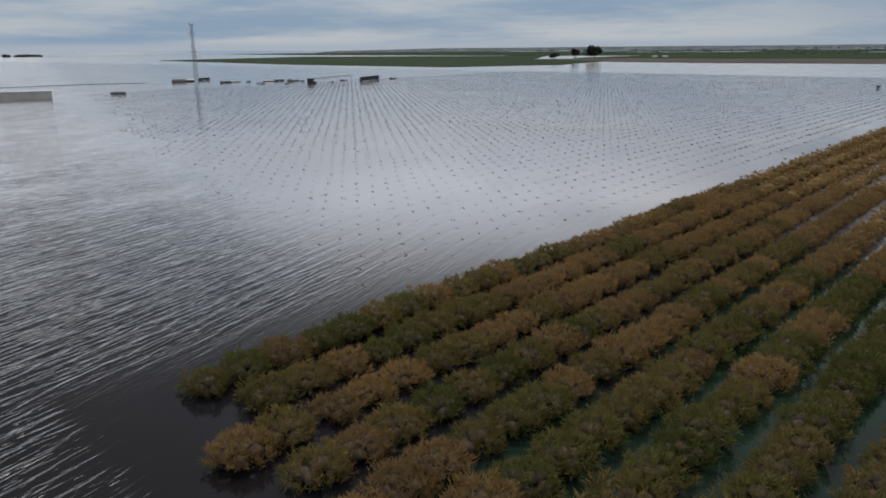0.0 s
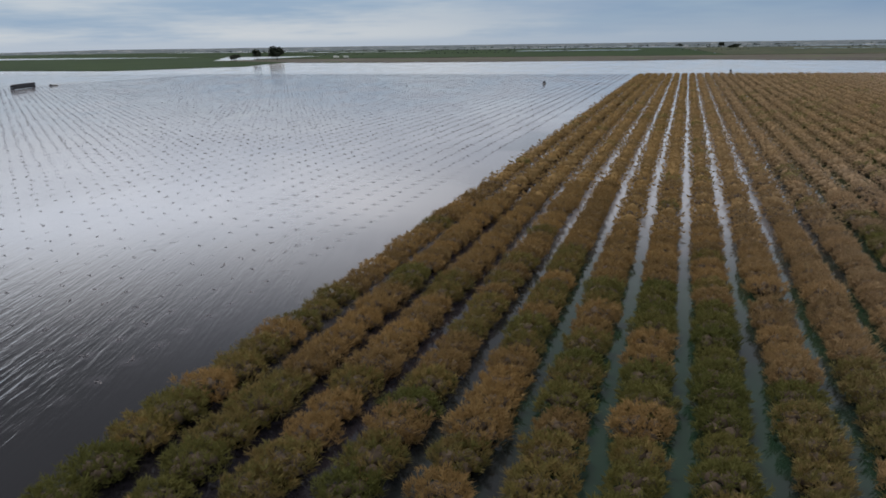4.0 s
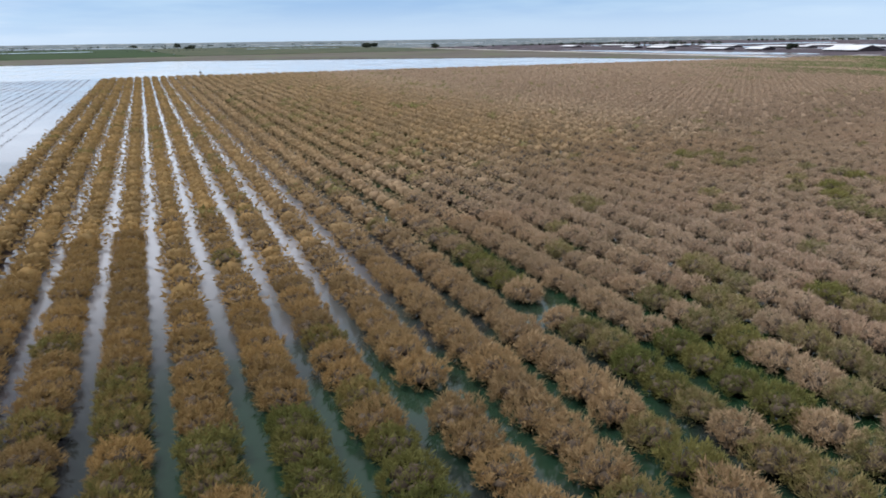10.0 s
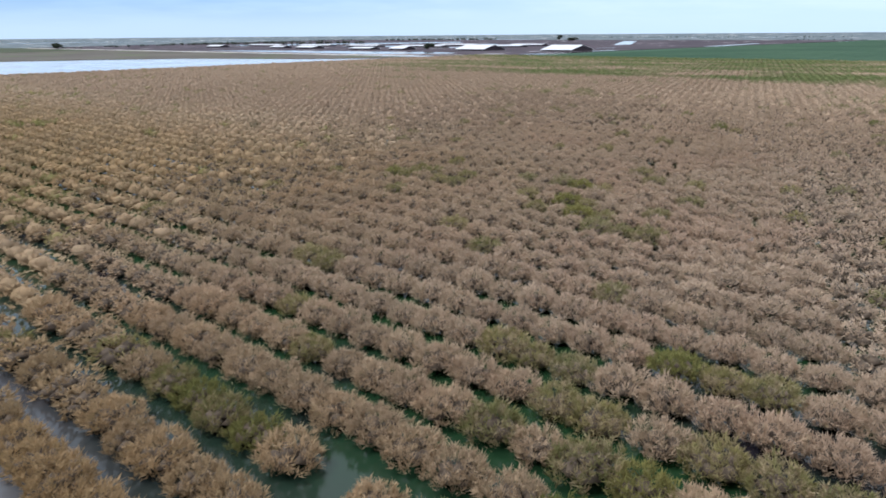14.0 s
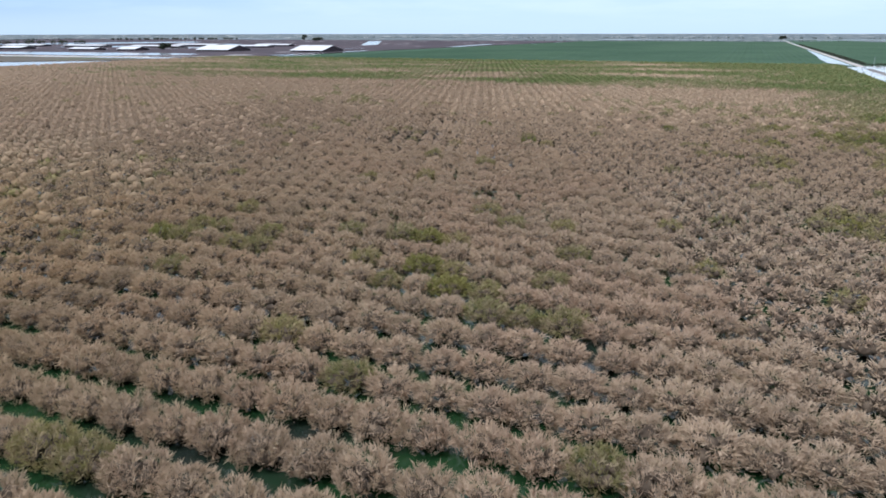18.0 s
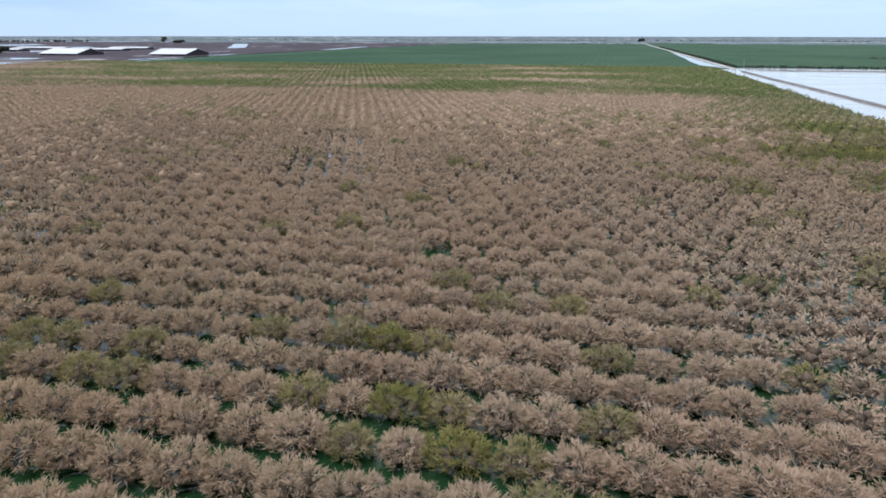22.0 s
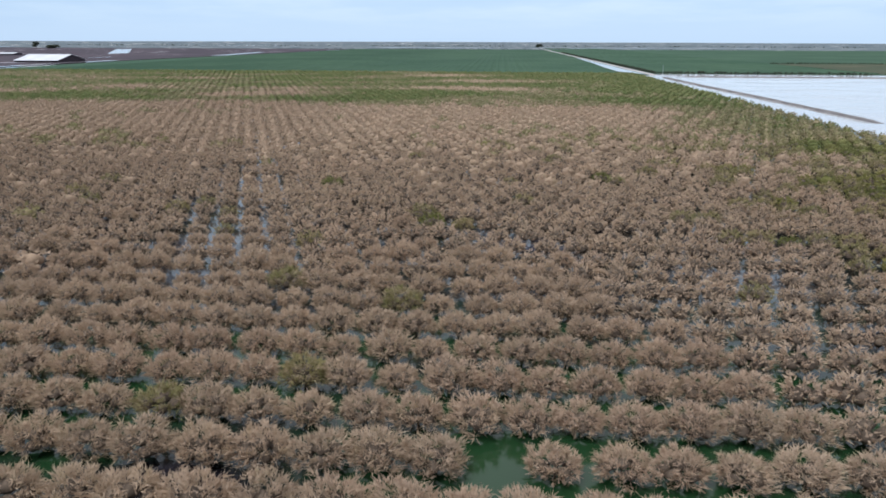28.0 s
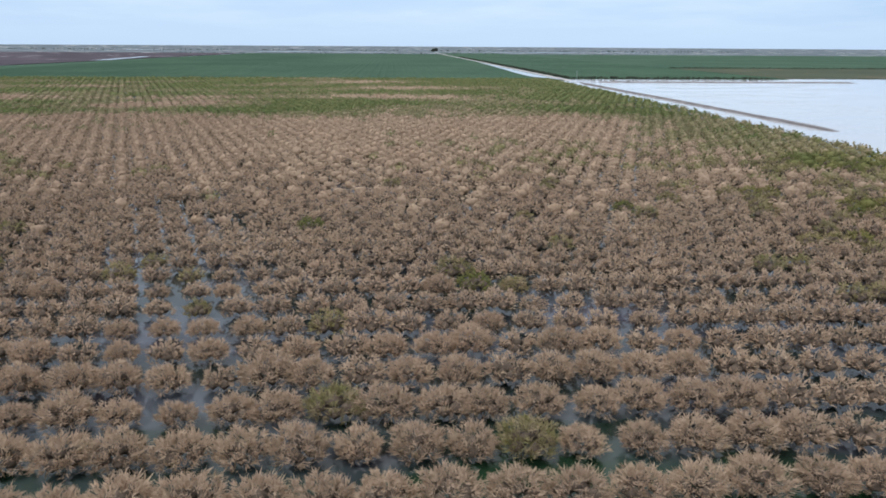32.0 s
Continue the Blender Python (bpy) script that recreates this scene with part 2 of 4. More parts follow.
    # between the trees: dark water in the west rows, green algae further in; up the long rows reflected sky is painted
    # as a pale colour
    inside = maths(nt, "MULTIPLY", step(nt, x, WEST - 1, WEST + 7), maths(nt, "MULTIPLY", step(nt, y, SOUTH - 4, SOUTH + 6), step(nt, y, NORTH + 10, NORTH - 4)))
    rows = blend(nt, maths(nt, "MULTIPLY", step(nt, y, 105.0, 175.0), maths(nt, "MULTIPLY", step(nt, x, 8.0, -12.0), step(nt, x, -52.0, -38.0))), (0.014, 0.013, 0.018), (0.25, 0.25, 0.275))
    silt = blend(nt, inside, silt, rows)
    algae = step(nt, noise_at(nt, where, 0.06, 3.0, 0.6, (1, 0.6, 0)), 0.30, 0.52)
    algae = maths(nt, "MULTIPLY", maths(nt, "MULTIPLY", algae, inside), maths(nt, "MULTIPLY", step(nt, x, -42.0, -27.0), step(nt, x, 190.0, 165.0, 0.25, 1.0)))
    algae = maths(nt, "MULTIPLY", algae, maths(nt, "MAXIMUM", step(nt, y, 150.0, 105.0), step(nt, x, -5.0, 20.0)))
    murk = blend(nt, algae, silt, blend(nt, step(nt, x, 40.0, 0.0), (0.012, 0.036, 0.014), (0.012, 0.029, 0.018)))
    # basin and far flood whitened: the bright sky's reflection put into the water's colour
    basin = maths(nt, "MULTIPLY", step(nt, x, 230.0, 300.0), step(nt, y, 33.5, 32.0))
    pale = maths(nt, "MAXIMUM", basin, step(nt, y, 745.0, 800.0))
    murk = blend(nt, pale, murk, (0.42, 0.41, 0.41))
    # sky reflections in the thinnest part of the orchard, painted as pale bluish patches
    sky_gleam = maths(nt, "MULTIPLY", maths(nt, "MULTIPLY", step(nt, x, 165.0, 185.0), step(nt, x, 320.0, 300.0)), maths(nt, "MULTIPLY", step(nt, y, 110.0, 125.0), step(nt, y, 290.0, 265.0)))
    sky_gleam = maths(nt, "MULTIPLY", sky_gleam, step(nt, noise_at(nt, where, 0.10, 3.0, 0.6, (1, 0.6, 0)), 0.46, 0.60))
    murk = blend(nt, maths(nt, "MULTIPLY", sky_gleam, 0.14), murk, (0.25, 0.27, 0.36))
    nt.links.new(murk, bsdf.inputs["Base Color"])
    nt.links.new(blend(nt, maths(nt, "MAXIMUM", inside, maths(nt, "MULTIPLY", step(nt, shelter, 120.0, 50.0), step(nt, x, -260.0, -120.0))), blend(nt, step(nt, gust, 0.35, 0.65), (0.07, 0.07, 0.07), (0.14, 0.14, 0.14)), (0.06, 0.06, 0.06)), bsdf.inputs["Roughness"])
    # wind waves roll in from the open side and die out in the lee of the orchard and among the drowned trees
    open_side = maths(nt, "MAXIMUM", step(nt, x, WEST - 1.0, WEST - 22.0), maths(nt, "MULTIPLY", step(nt, y, 27.0, 14.0), step(nt, x, -30.0, -50.0)))
    windy = maths(nt, "MULTIPLY", open_side, step(nt, shelter, 92.0, 10.0))
    windy = maths(nt, "MULTIPLY", windy, step(nt, gust, 0.30, 0.60, 0.65, 1.0))
    long_wave = noise_at(nt, where, 0.50, 2.0, 0.5, (0.075, 1.0, 1.0), 108)
    short_wave = noise_at(nt, where, 2.4, 2.0, 0.5, (0.16, 1.0, 1.0), 110)

    def train(length, height, heading, wander, limit):
        """Steep-sided crests at a regular distance, wandering and broken into short lengths."""
        along = node(nt, "ShaderNodeVectorMath", _0=where, _1=(math.cos(radians(heading)) / length, math.sin(radians(heading)) / length, 0.0))
        along.operation = "DOT_PRODUCT"
        bend = maths(nt, "MULTIPLY", noise_at(nt, where, 0.9 / length, 3.0, 0.6, (0.20, 0.55, 1.0), heading + 90), wander)
        phase = maths(nt, "FRACT", maths(nt, "ADD", along.outputs["Value"], bend))
        rise = step(nt, phase, 0.0, 0.24)
        fall = node(nt, "ShaderNodeMapRange", _0=phase, _1=0.24, _2=1.0, _3=1.0, _4=0.0).outputs[0]
        whole = step(nt, noise_at(nt, where, 1.5 / length, 2.0, 0.6, (0.17, 1.0, 1.0), heading + 88), limit - 0.06, limit + 0.06)
        return maths(nt, "MULTIPLY", maths(nt, "MULTIPLY", maths(nt, "MINIMUM", rise, fall), whole), height)

    crests = maths(nt, "ADD", train(2.3, 0.078, 18, 1.8, 0.46), train(1.2, 0.032, 12, 1.8, 0.48))
    crests = maths(nt, "MULTIPLY", crests, step(nt, windy, 0.0, 0.80))
    lively = maths(nt, "MULTIPLY", maths(nt, "ADD", maths(nt, "MULTIPLY", windy, 0.95), maths(nt, "ADD", step(nt, gust, 0.34, 0.60, 0.10, 0.30), maths(nt, "MULTIPLY", ruffled, 0.4))), maths(nt, "SUBTRACT", 1.0, maths(nt, "MULTIPLY", inside, 0.94)))
    swell = maths(nt, "ADD", maths(nt, "MULTIPLY", long_wave, 0.12), maths(nt, "MULTIPLY", short_wave, 0.07))
    wave = maths(nt, "ADD", crests, maths(nt, "MULTIPLY", swell, step(nt, windy, 0.0, 0.5, 1.0, 0.35)))
    b = node(nt, "ShaderNodeBump", Distance=1.0, Height=wave, Strength=lively)
    nt.links.new(b.outputs[0], bsdf.inputs["Normal"])
    return m


def cropland(name, light, dark, stripe_turn=0.0, pitch_m=9.0, strength=0.35, spots=(0.3, 0.25, 0.18), spot=0.0):
    m, nt, bsdf, where = material(name, 0.95, 0.05)
    patch = step(nt, noise_at(nt, where, 0.006, 5.0, 0.6, (1, 1, 0)), 0.32, 0.68)
    fine = noise_at(nt, where, 0.25, 4.0, 0.65, (1, 1, 0))
    lines = node(nt, "ShaderNodeMapping", _0=where)
    lines.inputs["Rotation"].default_value = (0, 0, radians(stripe_turn))
    w = node(nt, "ShaderNodeTexWave", Vector=lines.outputs[0], Scale=0.314 / pitch_m * 6.28 / 2, Distortion=1.5, Detail=2.0)
    col = blend(nt, patch, dark, light)
    col = blend(nt, maths(nt, "MULTIPLY", w.outputs[1], strength), col, dark)
    col = blend(nt, step(nt, fine, 0.3, 0.7, 0.35, 0.0), col, dark)
    if spot:
        col = blend(nt, step(nt, noise_at(nt, where, 0.013, 4.0, 0.6, (1, 1, 0)), 0.62 - spot, 0.68), col, spots)
    nt.links.new(col, bsdf.inputs["Base Color"])
    return m


TAN_A, TAN_B, TAN_C, TAN_D, TAN_E = (0.490, 0.378, 0.284), (0.410, 0.316, 0.238), (0.450, 0.322, 0.244), (0.476, 0.348, 0.240), (0.385, 0.281, 0.196)
GOLD_A, GOLD_B = (0.34, 0.220, 0.088), (0.23, 0.155, 0.068)
LEAF_A, LEAF_B = (0.108, 0.116, 0.034), (0.170, 0.154, 0.050)
FOLIAGE = [foliage(n, i) for i, n in enumerate(("dried_foliage", "half_dried_foliage", "green_foliage"))]
WATER = flood()
# dark colour that stands for the shade inside the crowns
INNER_SHADE = worn("shaded_inner_lumps", (0.13, 0.10, 0.075), (0.06, 0.045, 0.035), 1.2, 0.9)
BARK = worn("wet_bark", (0.10, 0.075, 0.055), (0.045, 0.035, 0.03), 1.5, 0.8, bump=0.4)
MUD = worn("flooded_soil", (0.16, 0.12, 0.09), (0.09, 0.07, 0.055), 0.02, 0.9)
CROP = cropland("green_crop", (0.060, 0.102, 0.064), (0.036, 0.070, 0.046), 0, 26.0, 0.5)
CROP_DARK = cropland("dark_crop", (0.038, 0.062, 0.026), (0.026, 0.045, 0.022), 90, 18.0, 0.3)
MEADOW = cropland("dry_meadow", (0.125, 0.112, 0.100), (0.080, 0.073, 0.066), 90, 30.0, 0.3, (0.09, 0.11, 0.06), 0.12)
FALLOW = cropland("fallow_field_grass", (0.075, 0.085, 0.055), (0.05, 0.06, 0.04), 90, 30.0, 0.3, (0.10, 0.09, 0.06), 0.08)
YARD = cropland("dairy_yard_soil", (0.085, 0.07, 0.082), (0.05, 0.042, 0.052), 0, 40.0, 0.3, (0.32, 0.31, 0.33), 0.02)
# blue-grey haze of distance is mixed into this land's colour
HAZED_FARLAND = cropland("hazed_far_land", (0.16, 0.185, 0.20), (0.085, 0.105, 0.12), 90, 140.0, 0.6, (0.42, 0.43, 0.43), 0.06)
LEVEE = worn("levee_soil", (0.20, 0.19, 0.19), (0.115, 0.108, 0.11), 0.08, 0.95, bump=0.5)
TRACK = worn("wet_dirt_track", (0.38, 0.35, 0.33), (0.24, 0.22, 0.21), 0.03, 0.6, 0.4)
SHED = worn("weathered_concrete", (0.62, 0.60, 0.56), (0.46, 0.44, 0.41), 0.15, 0.8)
ROOF = worn("pale_sheet_roof", (0.60, 0.61, 0.65), (0.46, 0.47, 0.51), 0.05, 0.45, 0.5)
GABLE = worn("dark_barn_inside", (0.06, 0.045, 0.055), (0.035, 0.03, 0.035), 0.2, 0.9)
STEEL = worn("galvanised_steel", (0.30, 0.32, 0.34), (0.18, 0.19, 0.20), 0.5, 0.5, 0.5, 0.6)
DARK = worn("dark_machinery_paint", (0.05, 0.05, 0.055), (0.025, 0.025, 0.03), 0.8, 0.6, 0.4)
PALE = worn("white_paint", (0.78, 0.78, 0.76), (0.55, 0.54, 0.52), 0.6, 0.6, 0.4)
RUBBER = worn("black_rubber", (0.03, 0.03, 0.03), (0.015, 0.015, 0.015), 2.0, 0.9)
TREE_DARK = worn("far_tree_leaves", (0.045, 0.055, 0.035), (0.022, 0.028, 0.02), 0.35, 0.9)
# leaf colour lifted towards grey to carry the haze of distance
TREE_HAZY = worn("hazed_tree_leaves", (0.07, 0.085, 0.075), (0.038, 0.048, 0.044), 0.1, 0.9)
TWIG = worn("drowned_twigs", (0.20, 0.19, 0.20), (0.13, 0.12, 0.128), 0.7, 0.9)
GREY = worn("weathered_grey_metal", (0.19, 0.20, 0.19), (0.12, 0.125, 0.12), 0.5, 0.7, 0.3)


# ---- builders ----
def mesh_of(name, verts, faces, mat, smooth=False, slots=None):
    """A mesh from arrays of vertices and of triangles or quads; slots: which of several materials each face has."""
    verts, faces = np.asarray(verts, np.float32), np.asarray(faces, np.int32)
    me = bpy.data.meshes.new(name)
    n, k = faces.shape
    me.vertices.add(len(verts))
    me.vertices.foreach_set("co", verts.ravel())
    me.loops.add(n * k)
    me.loops.foreach_set("vertex_index", faces.ravel())
    me.polygons.add(n)
    me.polygons.foreach_set("loop_start", np.arange(n, dtype=np.int32) * k)
    me.polygons.foreach_set("use_smooth", np.full(n, smooth))
    for each in mat if isinstance(mat, list) else [mat]:
        me.materials.append(each)
    if slots is not None:
        me.polygons.foreach_set("material_index", np.asarray(slots, np.int32))
    me.update(calc_edges=True)
    return me


def part(name, bm, mat, parent=None, label="", smooth=False):
    """One mesh object from a bmesh or a mesh, under a thing or a part."""
    if isinstance(bm, bmesh.types.BMesh):
        me = bpy.data.meshes.new(name)
        bm.to_mesh(me)
        bm.free()
        me.materials.append(mat)
        for p in me.polygons:
            p.use_smooth = smooth
    else:
        me = bm
    ob = new(name, me)
    ob.parent = parent
    return tagged(ob, label)


def box(bm, low, high, bevel=0.0, m=None):
    low, high = Vector(low), Vector(high)
    got = bmesh.ops.create_cube(bm, size=1.0, matrix=Matrix.Translation((low + high) / 2) @ Matrix.Diagonal((*(high - low), 1)))
    vs = got["verts"]
    if m is not None:
        bmesh.ops.transform(bm, matrix=m, verts=vs)
    if bevel:
        es = list({e for v in vs for e in v.link_edges})
        bmesh.ops.bevel(bm, geom=es, offset=bevel, segments=1, affect="EDGES")
    return bm


def bar(bm, a, b, r, sides=6):
    a, b = Vector(a), Vector(b)
    d = b - a
    m = Matrix.Translation((a + b) / 2) @ d.to_track_quat("Z", "Y").to_matrix().to_4x4()
    bmesh.ops.create_cone(bm, cap_ends=True, segments=sides, radius1=r, radius2=r, depth=d.length, matrix=m)
    return bm


def slab(name, outline, low, high, mat, label, category, cuts=0, rough_edge=0.0, seed=1):
    """A raised piece of land with an outline, and with a ragged bank where asked."""
    rng = random.Random(seed)
    ring = []
    for (ax, ay), (bx, by) in zip(outline, outline[1:] + outline[:1]):
        n = max(1, int(math.hypot(bx - ax, by - ay) / cuts)) if cuts else 1
        for i in range(n):
            s = i / n
            ring.append((ax + (bx - ax) * s + rng.uniform(-1, 1) * rough_edge, ay + (by - ay) * s + rng.uniform(-1, 1) * rough_edge))
    bm = bmesh.new()
    top = [bm.verts.new((x, y, high)) for x, y in ring]
    foot = [bm.verts.new((x, y, low)) for x, y in ring]
    bm.faces.new(top)
    for i in range(len(ring)):
        j = (i + 1) % len(ring)
        bm.faces.new((foot[i], foot[j], top[j], top[i]))
    bmesh.ops.recalc_face_normals(bm, faces=bm.faces)
    bmesh.ops.triangulate(bm, faces=[f for f in bm.faces if len(f.verts) > 4])
    return tagged(part(name, bm, mat), label, category, kind="structure")


# ---- ground, flood and land ----
def sheet(name, half, z, mat, n=40):
    g = np.linspace(-half, half, n + 1)
    xx, yy = np.meshgrid(g, g)
    v = np.stack([xx.ravel(), yy.ravel(), np.full(xx.size, z)], 1)
    i = (np.arange(n)[:, None] * (n + 1) + np.arange(n)[None, :]).ravel()
    return part(name, mesh_of(name, v, np.stack([i, i + 1, i + n + 2, i + n + 1], 1), mat), mat)


tagged(sheet("ground", 4950, -1.6, MUD), "silty farm soil drowned under the flood", "ground", kind="structure")
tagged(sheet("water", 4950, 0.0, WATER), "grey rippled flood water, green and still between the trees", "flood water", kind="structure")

slab("field_east", [(818, 21), (2620, 21), (2620, 640), (1420, 700), (1120, 715), (830, 700)], -1.6, 0.35, CROP, "wide flat field of dark green young crop", "field", 40, 2)
slab("field_southeast", [(846, 13), (3100, 13), (3100, -2200), (1190, -2200), (1190, -210), (846, -210)], -1.6, 0.45, CROP, "dark green crop field beyond the flooded basin", "field", 40, 1)
slab("field_tan", [(862, -216), (1184, -216), (1184, -2200), (862, -2200)], -1.6, 0.4, FALLOW, "fallow olive brown field", "field", 40, 2)
slab("field_far_east", [(2640, -2400), (4500, -2400), (4500, 3200), (2640, 3200)], -1.6, 0.6, HAZED_FARLAND, "distant patchwork of fields to the east", "field", 120, 8)
slab("field_peninsula", [(-1980, 1010), (-1500, 930), (-1161, 872), (-787, 868), (-690, 1047), (-760, 1340), (-1010, 1420), (-1300, 1900), (-2100, 1600)], -1.6, 0.5, CROP_DARK, "dark green crop on a tongue of dry land", "field", 50, 5)
slab("field_northwest", [(-1010, 1990), (-1300, 1925), (-2450, 1930), (-3600, 2200), (-3600, 3300), (-1010, 3330)], -1.6, 0.6, CROP_DARK, "dark green fields beyond a strip of flood water", "field", 60, 6)
slab("bank_north", [(-1010, 1420), (-703, 1262), (-503, 1245), (-359, 1258), (-177, 1280), (-91, 1285), (10, 1340), (300, 1195), (530, 1061), (610, 890), (700, 770), (742, 760), (742, 1760), (-100, 1655), (-900, 1570)], -1.6, 0.55, MEADOW, "brown grassy bank along the flood's far shore", "bank", 30, 5)
slab("field_north", [(-1000, 1575), (-100, 1665), (60, 1680), (-60, 3280), (-300, 3300), (-1000, 3325)], -1.6, 0.8, CROP_DARK, "green fields north of the flooded orchard", "field", 60, 5)
slab("field_north_east", [(66, 1690), (742, 1770), (742, 3200), (-50, 3280)], -1.6, 0.8, FALLOW, "grey-green fallow fields north of the flooded orchard", "field", 60, 5)
slab("field_far_north", [(-3200, 3420), (-300, 3320), (742, 3220), (742, 2320), (2600, 3210), (4400, 3210), (4400, 4400), (-3000, 4400)], -1.6, 0.9, HAZED_FARLAND, "distant patchwork of pale fields and tree lines", "field", 120, 8)
slab("dairy_yard", [(800, 742), (1130, 728), (1420, 710), (2600, 660), (2600, 3180), (790, 2330)], -1.6, 0.5, YARD, "wet purple-brown soil of a dairy yard", "yard", 40, 4)


def strip(name, line, width, low, high, mat, label, category, seed=2, wobble=0.4):
    """A long bank or track along a line, with sloping sides and an uneven crest."""
    rng = random.Random(seed)
    pts = []
    for (ax, ay), (bx, by) in zip(line, line[1:]):
        n = max(1, int(math.hypot(bx - ax, by - ay) / 8))
        pts += [(ax + (bx - ax) * i / n, ay + (by - ay) * i / n) for i in range(n)]
    pts.append(line[-1])
    verts, faces = [], []
    for i, (x, y) in enumerate(pts):
        p, q = Vector(pts[max(i - 1, 0)]), Vector(pts[min(i + 1, len(pts) - 1)])
        side = (q - p).normalized().orthogonal()
        w = width / 2 + rng.uniform(-wobble, wobble)
        h = low + (high - low + rng.uniform(-0.12, 0.12) * min(1, high)) * min(1.0, 0.15 + 8 * min(i, len(pts) - 1 - i) / 30)
        for k, z in ((-1.3, low), (-0.6, h), (0.6, h), (1.3, low)):
            verts.append((x + side.x * w * k, y + side.y * w * k, z))
    for i in range(len(pts) - 1):
        for k in range(3):
            a = i * 4 + k
            faces.append((a, a + 1, a + 5, a + 4))
    ob = part(name, mesh_of(name, verts, faces, mat), mat)
    return tagged(ob, label, category, kind="structure")


strip("levee", [(384, 11), (435, 12), (500, 13), (575, 15), (650, 17.5), (720, 18.5), (790, 19)], 4.6, -1.6, 0.75, LEVEE, "low grey earth levee beside the canal", "levee")
strip("levee", [(366, 10), (378, 10.6)], 1.6, -1.6, 0.25, LEVEE, "last low hump of a drowned levee", "levee", 12, 0.2)
strip("levee", [(786, 18), (786, -260)], 11.0, -1.6, 0.6, LEVEE, "low pale bank closing the flooded basin", "levee", 5)
strip("road", [(795, 20), (1400, 19), (2300, 20), (3150, 12)], 9.0, -1.6, 0.62, TRACK, "wet pale dirt road between crop fields", "road", 3)
strip("road", [(842, 742), (775, 960), (765, 1400), (770, 2330)], 12.0, -1.6, 0.8, TRACK, "straight pale dirt road beside the dairy", "road", 4)

# ---- orchard ----
BAND = [(-70.0, 28.0), (-47.0, 28.0), (6.0, 73.0), (52.0, 105.0), (98.0, 128.0), (144.0, 142.0), (180.0, 160.0), (330.0, 200.0), (900.0, 260.0)]


def band(x):
    return float(np.interp(x, [p[0] for p in BAND], [p[1] for p in BAND]))


def crown(rng, plumes, blades, length, width, core, lumps, broad=1.62, upright=0.0):
    """Vertices, triangles and a mark for the dark inner lumps of one crown: a vase of feathery shoots that flare up and
    outwards.
    """
    verts, tris, dark_core = [], [], []
    # solid dark lumps in the middle deepen the shade between the shoots
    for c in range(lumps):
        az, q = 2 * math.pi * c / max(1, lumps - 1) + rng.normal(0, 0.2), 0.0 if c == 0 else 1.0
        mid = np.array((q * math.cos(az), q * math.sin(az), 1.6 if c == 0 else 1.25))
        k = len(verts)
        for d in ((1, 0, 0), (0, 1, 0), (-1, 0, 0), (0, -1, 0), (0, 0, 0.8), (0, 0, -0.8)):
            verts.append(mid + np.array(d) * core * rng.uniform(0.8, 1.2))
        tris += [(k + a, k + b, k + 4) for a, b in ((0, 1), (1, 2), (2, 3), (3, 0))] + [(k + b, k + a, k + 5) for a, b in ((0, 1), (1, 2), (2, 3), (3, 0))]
        dark_core += [True] * 8
    start, tall = rng.uniform(0, 6.28), rng.uniform(0.93, 1.07)
    lobes = [(rng.uniform(0, 6.28), rng.uniform(0.7, 1.2)) for _ in range(6)]
    for i in range(plumes):
        az = start + i * 2.39996 + rng.normal(0, 0.15)
        rise = min(1.0, max(-0.72, 1.0 - 1.62 * (i + 0.5) / plumes + rng.normal(0, 0.06)))
        flat_r = math.sqrt(max(0.0, 1 - rise * rise)) if rise > 0 else math.sqrt(1 - 0.5 * rise * rise)
        lobe = 0.92 + 0.15 * sum(w * max(0.0, math.cos(az - a)) ** 8 for a, w in lobes)
        shell = np.array((flat_r * math.cos(az), flat_r * math.sin(az), rise))
        base = np.array((0, 0, 1.38)) + shell * np.array((broad, broad, 1.15 * tall)) * lobe * rng.uniform(0.70, 1.06)
        axis = shell * np.array((0.75 - 0.4 * upright, 0.75 - 0.4 * upright, 0.25)) + np.array((0, 0, 0.62 + 0.4 * upright)) + rng.normal(0, 0.26, 3)
        axis /= np.linalg.norm(axis)
        reach, girth = rng.uniform(0.35, 0.85), rng.uniform(0.24, 0.40)
        for _ in range(blades):
            s = rng.uniform(0, 1) ** 0.8
            out = rng.normal(0, 1, 3)
            out -= axis * out.dot(axis)
            out /= np.linalg.norm(out) + 1e-9
            p = base + axis * reach * (s - 0.35) + out * girth * (1.15 - 0.8 * s) * rng.uniform(0.2, 1.0)
            d = axis * 0.9 + out * 0.5 + rng.normal(0, 0.28, 3)
            d /= np.linalg.norm(d)
            side = np.cross(d, rng.normal(0, 1, 3))
            side /= np.linalg.norm(side) + 1e-9
            l, w = length * rng.uniform(0.6, 1.4), width * rng.uniform(0.7, 1.2)
            k = len(verts)
            verts += [p - side * w, p + side * w, p + d * l]
            tris.append((k, k + 1, k + 2))
            dark_core.append(False)
    return np.array(verts), np.array(tris), np.array(dark_core)


def mound(rng, plumes, blades, length, width, core):
    """A far crown: shoots round a lumpy heart of foliage."""
    verts, tris, dark_core = crown(rng, plumes, blades, length, width, 0.0, 0)
    bm = bmesh.new()
    bmesh.ops.create_icosphere(bm, subdivisions=1, radius=1.0)
    heart = [np.array((v.co.x * core, v.co.y * core, 1.35 + v.co.z * 1.0)) * rng.uniform(0.86, 1.14) for v in bm.verts]
    bm.verts.index_update()
    faces = [[v.index + len(verts) for v in f.verts] for f in bm.faces]
    bm.free()
    return np.concatenate([verts, heart]), np.concatenate([tris, faces]), np.concatenate([dark_core, np.zeros(len(faces), bool)])


shape_rng = np.random.default_rng(7)
